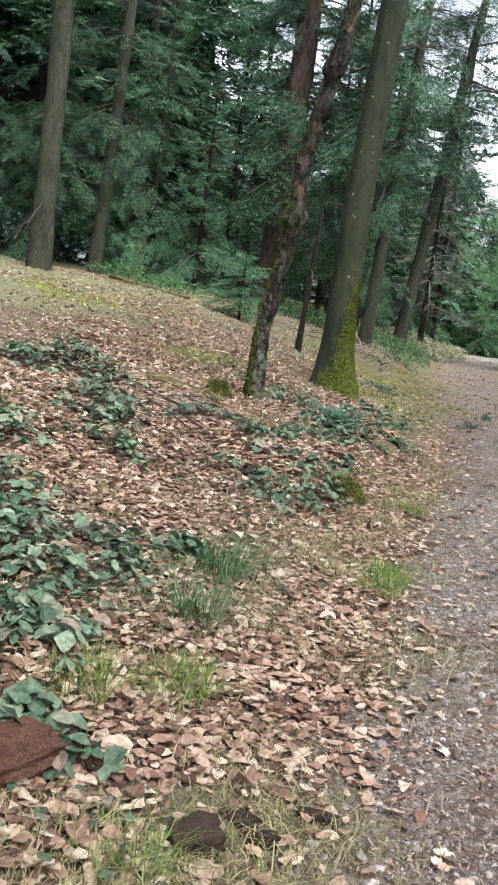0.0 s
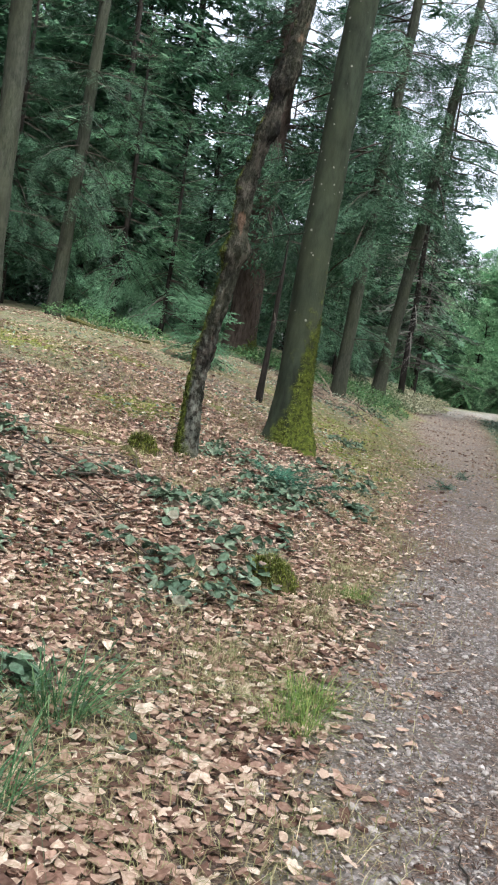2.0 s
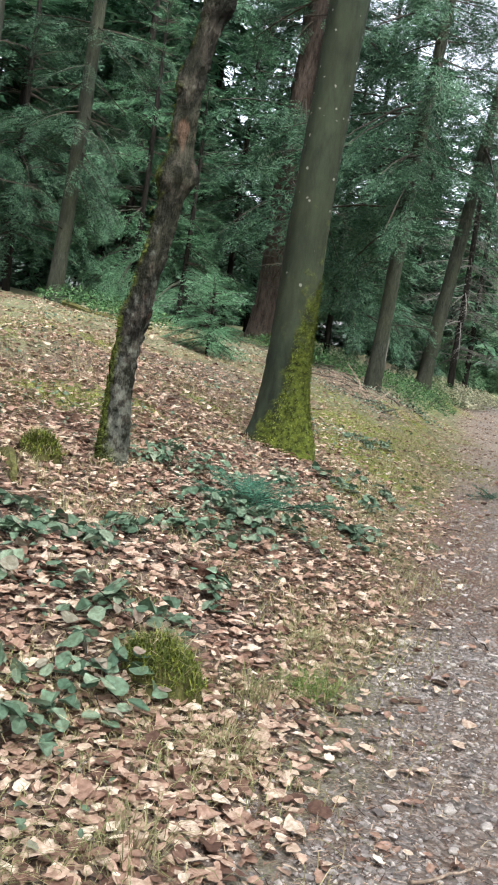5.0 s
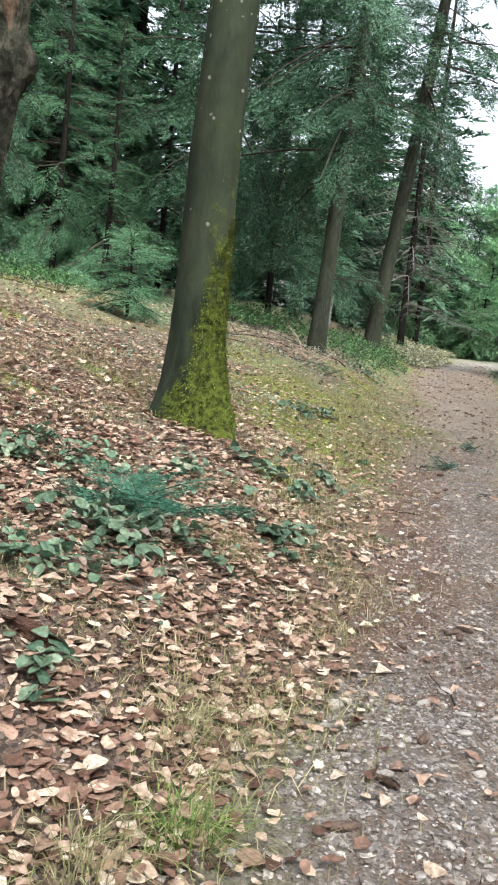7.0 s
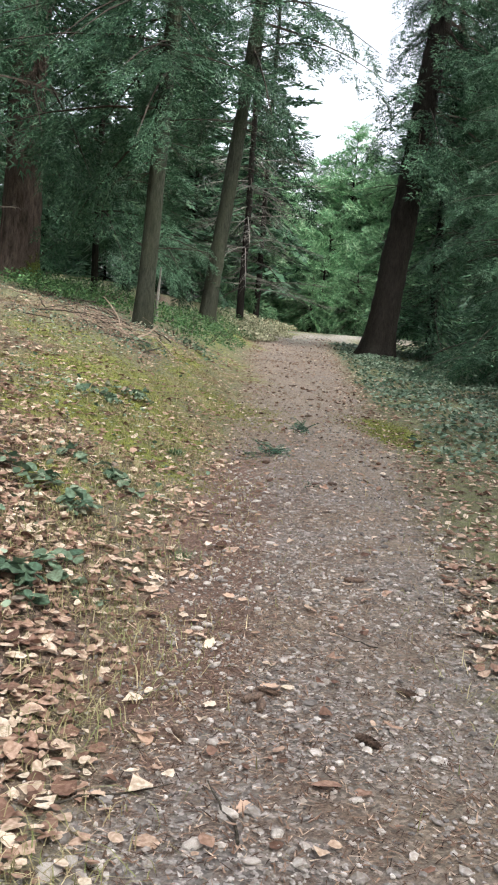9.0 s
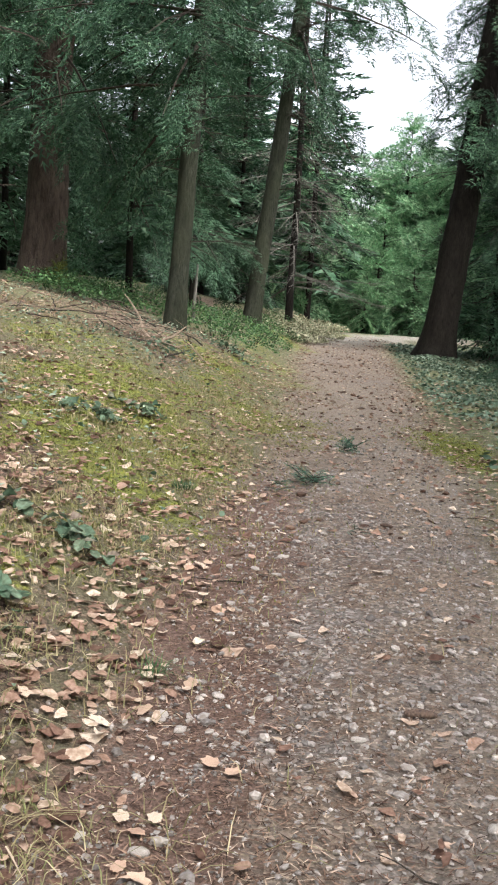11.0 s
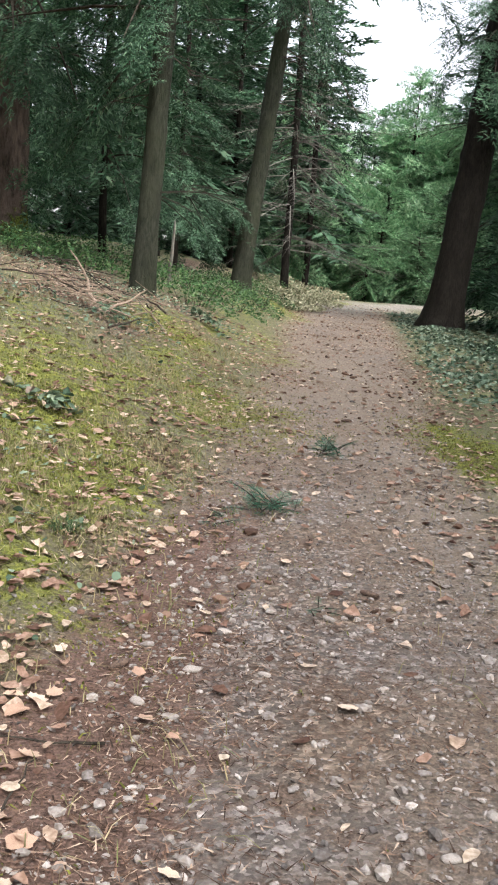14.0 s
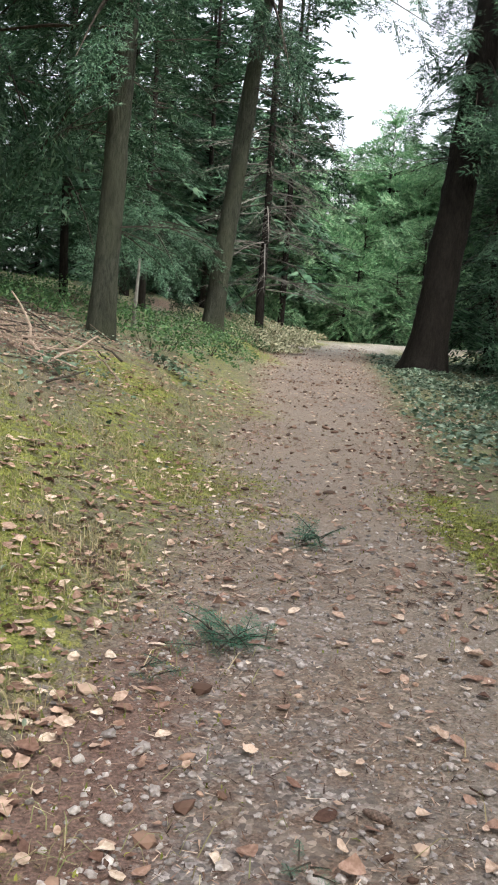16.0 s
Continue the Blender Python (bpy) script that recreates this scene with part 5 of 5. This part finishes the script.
stick("mossy_log", on(-0.5, 8.5, 0.03), on(-0.32, 8.05, 0.02), 0.045, MOSSWOOD, None, 0.05, "short mossy log among leaves", "log")
stick("mossy_log", on(-3.3, 20.6, 0.05), on(-1.4, 19.3, 0.03), 0.06, MOSSWOOD, None, 0.03, "fallen mossy trunk at the forest edge", "log")
ROTTEN_RED = bark("crumbling_red_wood", (0.045, 0.022, 0.016), (0.24, 0.13, 0.09), 34.0, 0.02, along_z=1.0)


def wood_chunk(x, y, size, yaw, tilt, mat, seed, label):
    """A broken block of rotten wood: split faces with ridges along the grain and crumbled ends."""
    bm = bmesh.new()
    bmesh.ops.create_cube(bm, size=1.0)
    bmesh.ops.subdivide_edges(bm, edges=bm.edges[:], cuts=5, use_grid_fill=True)
    off = Vector((seed * 3.1, seed * 1.7, 0.0))
    for v in bm.verts:
        c = v.co.copy()
        ridge = noise.noise(Vector((c.x * 0.8, c.y * 5.0, c.z * 5.0)) + off)
        lump = noise.noise(c * 2.3 + off * 2)
        v.co.y *= 1 - 0.35 * abs(c.x) + 0.28 * ridge + 0.2 * lump
        v.co.z *= 1 - 0.3 * abs(c.x) + 0.3 * ridge + 0.3 * lump
        v.co.x *= 1 + 0.3 * noise.noise(Vector((0, c.y * 4, c.z * 4)) + off)
    me = bpy.data.meshes.new("rotten_wood")
    bm.to_mesh(me)
    bm.free()
    me.materials.append(mat)
    ob = tagged(new("rotten_wood", me), label, "rotten wood")
    ob.matrix_world = pose(x, y, gz(x, y) + size[2] * 0.3, tilt, 0, yaw) @ Matrix.Diagonal((*size, 1))


for k, (x, y, size, yaw, tilt, mat, lab) in enumerate((
        (-0.17, 2.06, (0.14, 0.1, 0.09), 20, 12, ROTTEN, "dark rotten block of wood on the soil"), (-0.05, 2.24, (0.13, 0.05, 0.035), -35, 5, ROTTEN, "dark splinter of rotten wood"),
        (0.02, 2.17, (0.1, 0.05, 0.04), 10, -8, ROTTEN, "dark splinter of rotten wood"), (0.2, 2.36, (0.12, 0.045, 0.04), -15, 0, ROTTEN, "short dark piece of rotten wood"),
        (-0.68, 2.05, (0.26, 0.15, 0.13), 55, 8, ROTTEN_RED, "crumbling reddish rotten log under brambles"), (-0.56, 2.22, (0.16, 0.09, 0.07), 30, -10, ROTTEN_RED, "broken reddish piece of rotten wood"),
        (0.5, 4.35, (0.1, 0.05, 0.03), 25, 0, ROTTEN_RED, "flat reddish scrap of bark among leaves"), (0.72, 7.74, (0.28, 0.05, 0.045), -40, 0, ROTTEN_RED, "rotten brown stick among fallen leaves"))):
    wood_chunk(x, y, size, yaw, tilt, mat, k + 1, lab)
for k in range(46):
    x, y, z = scatter(rng, 1, (-1.5, 5.5, 2.0, 17.0), lambda a, b: 0.5 + 0 * a)[0]
    a, ln = rng.uniform(0, math.pi), rng.uniform(0.12, 0.45)
    stick("twig", on(x - 0.5 * ln * math.cos(a), y - 0.5 * ln * math.sin(a), 0.012), on(x + 0.5 * ln * math.cos(a), y + 0.5 * ln * math.sin(a), 0.014), rng.uniform(0.003, 0.007), BARK_TWIG if k % 4 else DEADWOOD, None, 0.06, "thin dry twig lying on the ground", "twig")["group"] = "twigs on the ground"
stick("branch_stub", on(3.35, 26.6, -0.05), (3.4, 26.6, gz(3.4, 26.6) + 1.15), 0.045, DEADWOOD_GREY, None, 0.01, "pale broken stump standing among spruces", "stump")

# single large pale leaves that stand out on the verge
LEAF_PALE, lt, lb = material("pale_oak_leaf", 0.7)
l_col = ramp(lt, object_random(lt), ((0.0, (0.38, 0.25, 0.18)), (0.6, (0.50, 0.38, 0.29)), (1.0, (0.63, 0.54, 0.44))))
l_col = mix(lt, step_fac(lt, noise_fac(lt, 45.0, 4.0, coords(lt)), 0.4, 0.7), l_col, mix(lt, 1.0, l_col, (0.72, 0.62, 0.55), "MULTIPLY"))
lt.links.new(l_col, lb.inputs["Base Color"])
LOBED = []
for k in range(6):
    m = 22
    q = np.linspace(0, 2 * math.pi, m, endpoint=False)
    rad = (0.42 + 0.045 * np.cos(q * (5 + k % 3) + k)) * (1 + rng.normal(0, 0.07, m))
    ox, oy = rad * np.cos(q) * 1.25, rad * np.sin(q) * 0.82
    oz = rng.normal(0.3, 0.25) * oy ** 2 * 2 + rng.normal(0, 0.4) * ox ** 2 + rng.normal(0, 0.02, m)
    V = np.r_[np.stack([ox, oy, oz], -1), np.stack([ox * 0.5, oy * 0.5, oz * 0.35], -1), [(0, 0, 0)]]
    F = []
    for i in range(m):
        j = (i + 1) % m
        F += [(i, j, m + j), (i, m + j, m + i), (m + i, m + j, 2 * m)]
    LOBED.append(mesh_of("fallen_leaf", V, F, LEAF_PALE, True))
w10 = scatter(rng, 260, (-1.5, 4.2, 1.8, 14), lambda x, y: np.exp(-((off_left(x, y) - 0.15) / 0.45) ** 2) * np.clip(1.3 - y / 14, 0.2, 1))
for k, (x, y, z) in enumerate(w10):
    lf1 = tagged(new("fallen_leaf", LOBED[k % 6]), "pale dry leaf lying at the path's edge", "leaf", "pale leaves on the verge")
    r = rng.uniform(0.042, 0.07)
    lf1.matrix_world = pose(x, y, z + 0.016, rng.normal(0, 10), rng.normal(0, 10), rng.uniform(0, 360)) @ Matrix.Diagonal((r, r, r, 1))

# clods, cones and leaf scraps farther along the path
w12 = scatter(rng, 900, (2.5, 11, 13, 40), lambda x, y: (0.15 + 0.85 * path_amount(x, y)) * (off_left(x, y) < 0.3) * (off_right(x, y) < 0.5) * (0.1 + vnoise(x, y, 0.8, 97) ** 2))
pv, pf = pebble_cloud(rng, w12, np.clip(rng.lognormal(math.log(0.016), 0.45, len(w12)), 0.008, 0.045))
tagged(new("path_clods", mesh_of("path_clods", pv, pf, CHAFF)), "dark clods and crumbled cones along the path", "clods", kind="stuff")
w13 = scatter(rng, 3600, (2.5, 11, 13, 42), lambda x, y: (0.2 + 0.5 * np.exp(-((off_left(x, y) + 0.05) / 0.3) ** 2) + 0.5 * np.exp(-((off_right(x, y)) / 0.3) ** 2)) * (off_left(x, y) < 0.5) * (off_right(x, y) < 0.8))
w13[:, 2] += 0.012
lv, lf = leaf_cloud(rng, w13, rng.uniform(0.03, 0.07, len(w13)), 0.25, 0.3, None, 1.1)
tagged(new("path_leaves", mesh_of("path_leaves", lv, lf, LEAF_DRY, True)), "scattered dry leaves along the far path", "fallen leaves", kind="stuff")
w14 = scatter(rng, 14000, (2.5, 9.5, 15, 32), lambda x, y: (0.3 + 0.6 * path_amount(x, y)) * (off_left(x, y) < 0.6) * (off_right(x, y) < 0.6) * np.clip(vnoise(x, y, 0.9, 62) * 1.6 - 0.25, 0, 1))
n = len(w14)
a, ln = rng.uniform(0, 2 * math.pi, n), rng.uniform(0.03, 0.11, n)
d = np.stack([np.cos(a), np.sin(a), rng.normal(0, 0.12, n)], -1) * ln[:, None]
sd = np.stack([-np.sin(a), np.cos(a), 0 * a], -1) * rng.uniform(0.003, 0.007, n)[:, None]
w14[:, 2] += 0.009
tagged(new("twig_chaff", tri_mesh("twig_chaff", np.stack([w14 - sd, w14 + sd, w14 + d], 1), CHAFF)), "brown needles and twig bits under the spruces", "needle litter", kind="stuff")

# thin twigs strewn over the bank
w11 = scatter(rng, 9000, (-4, 7, 9, 26), lambda x, y: np.clip(off_left(x, y), 0, 1) * np.clip((6 - off_left(x, y)) / 3, 0, 1) * vnoise(x, y, 1.0, 95))
n = len(w11)
a, ln = rng.uniform(0, 2 * math.pi, n), rng.uniform(0.04, 0.22, n)
d = np.stack([np.cos(a), np.sin(a), rng.normal(0, 0.1, n)], -1) * ln[:, None]
sd = np.stack([-np.sin(a), np.cos(a), 0 * a], -1) * rng.uniform(0.002, 0.005, n)[:, None]
w11[:, 2] += rng.uniform(0.01, 0.04, n)
tagged(new("twig_litter", tri_mesh("twig_litter", np.stack([w11 - sd, w11 + sd, w11 + d], 1), CHAFF)), "thin dry twigs strewn over the bank", "twig litter", kind="stuff")
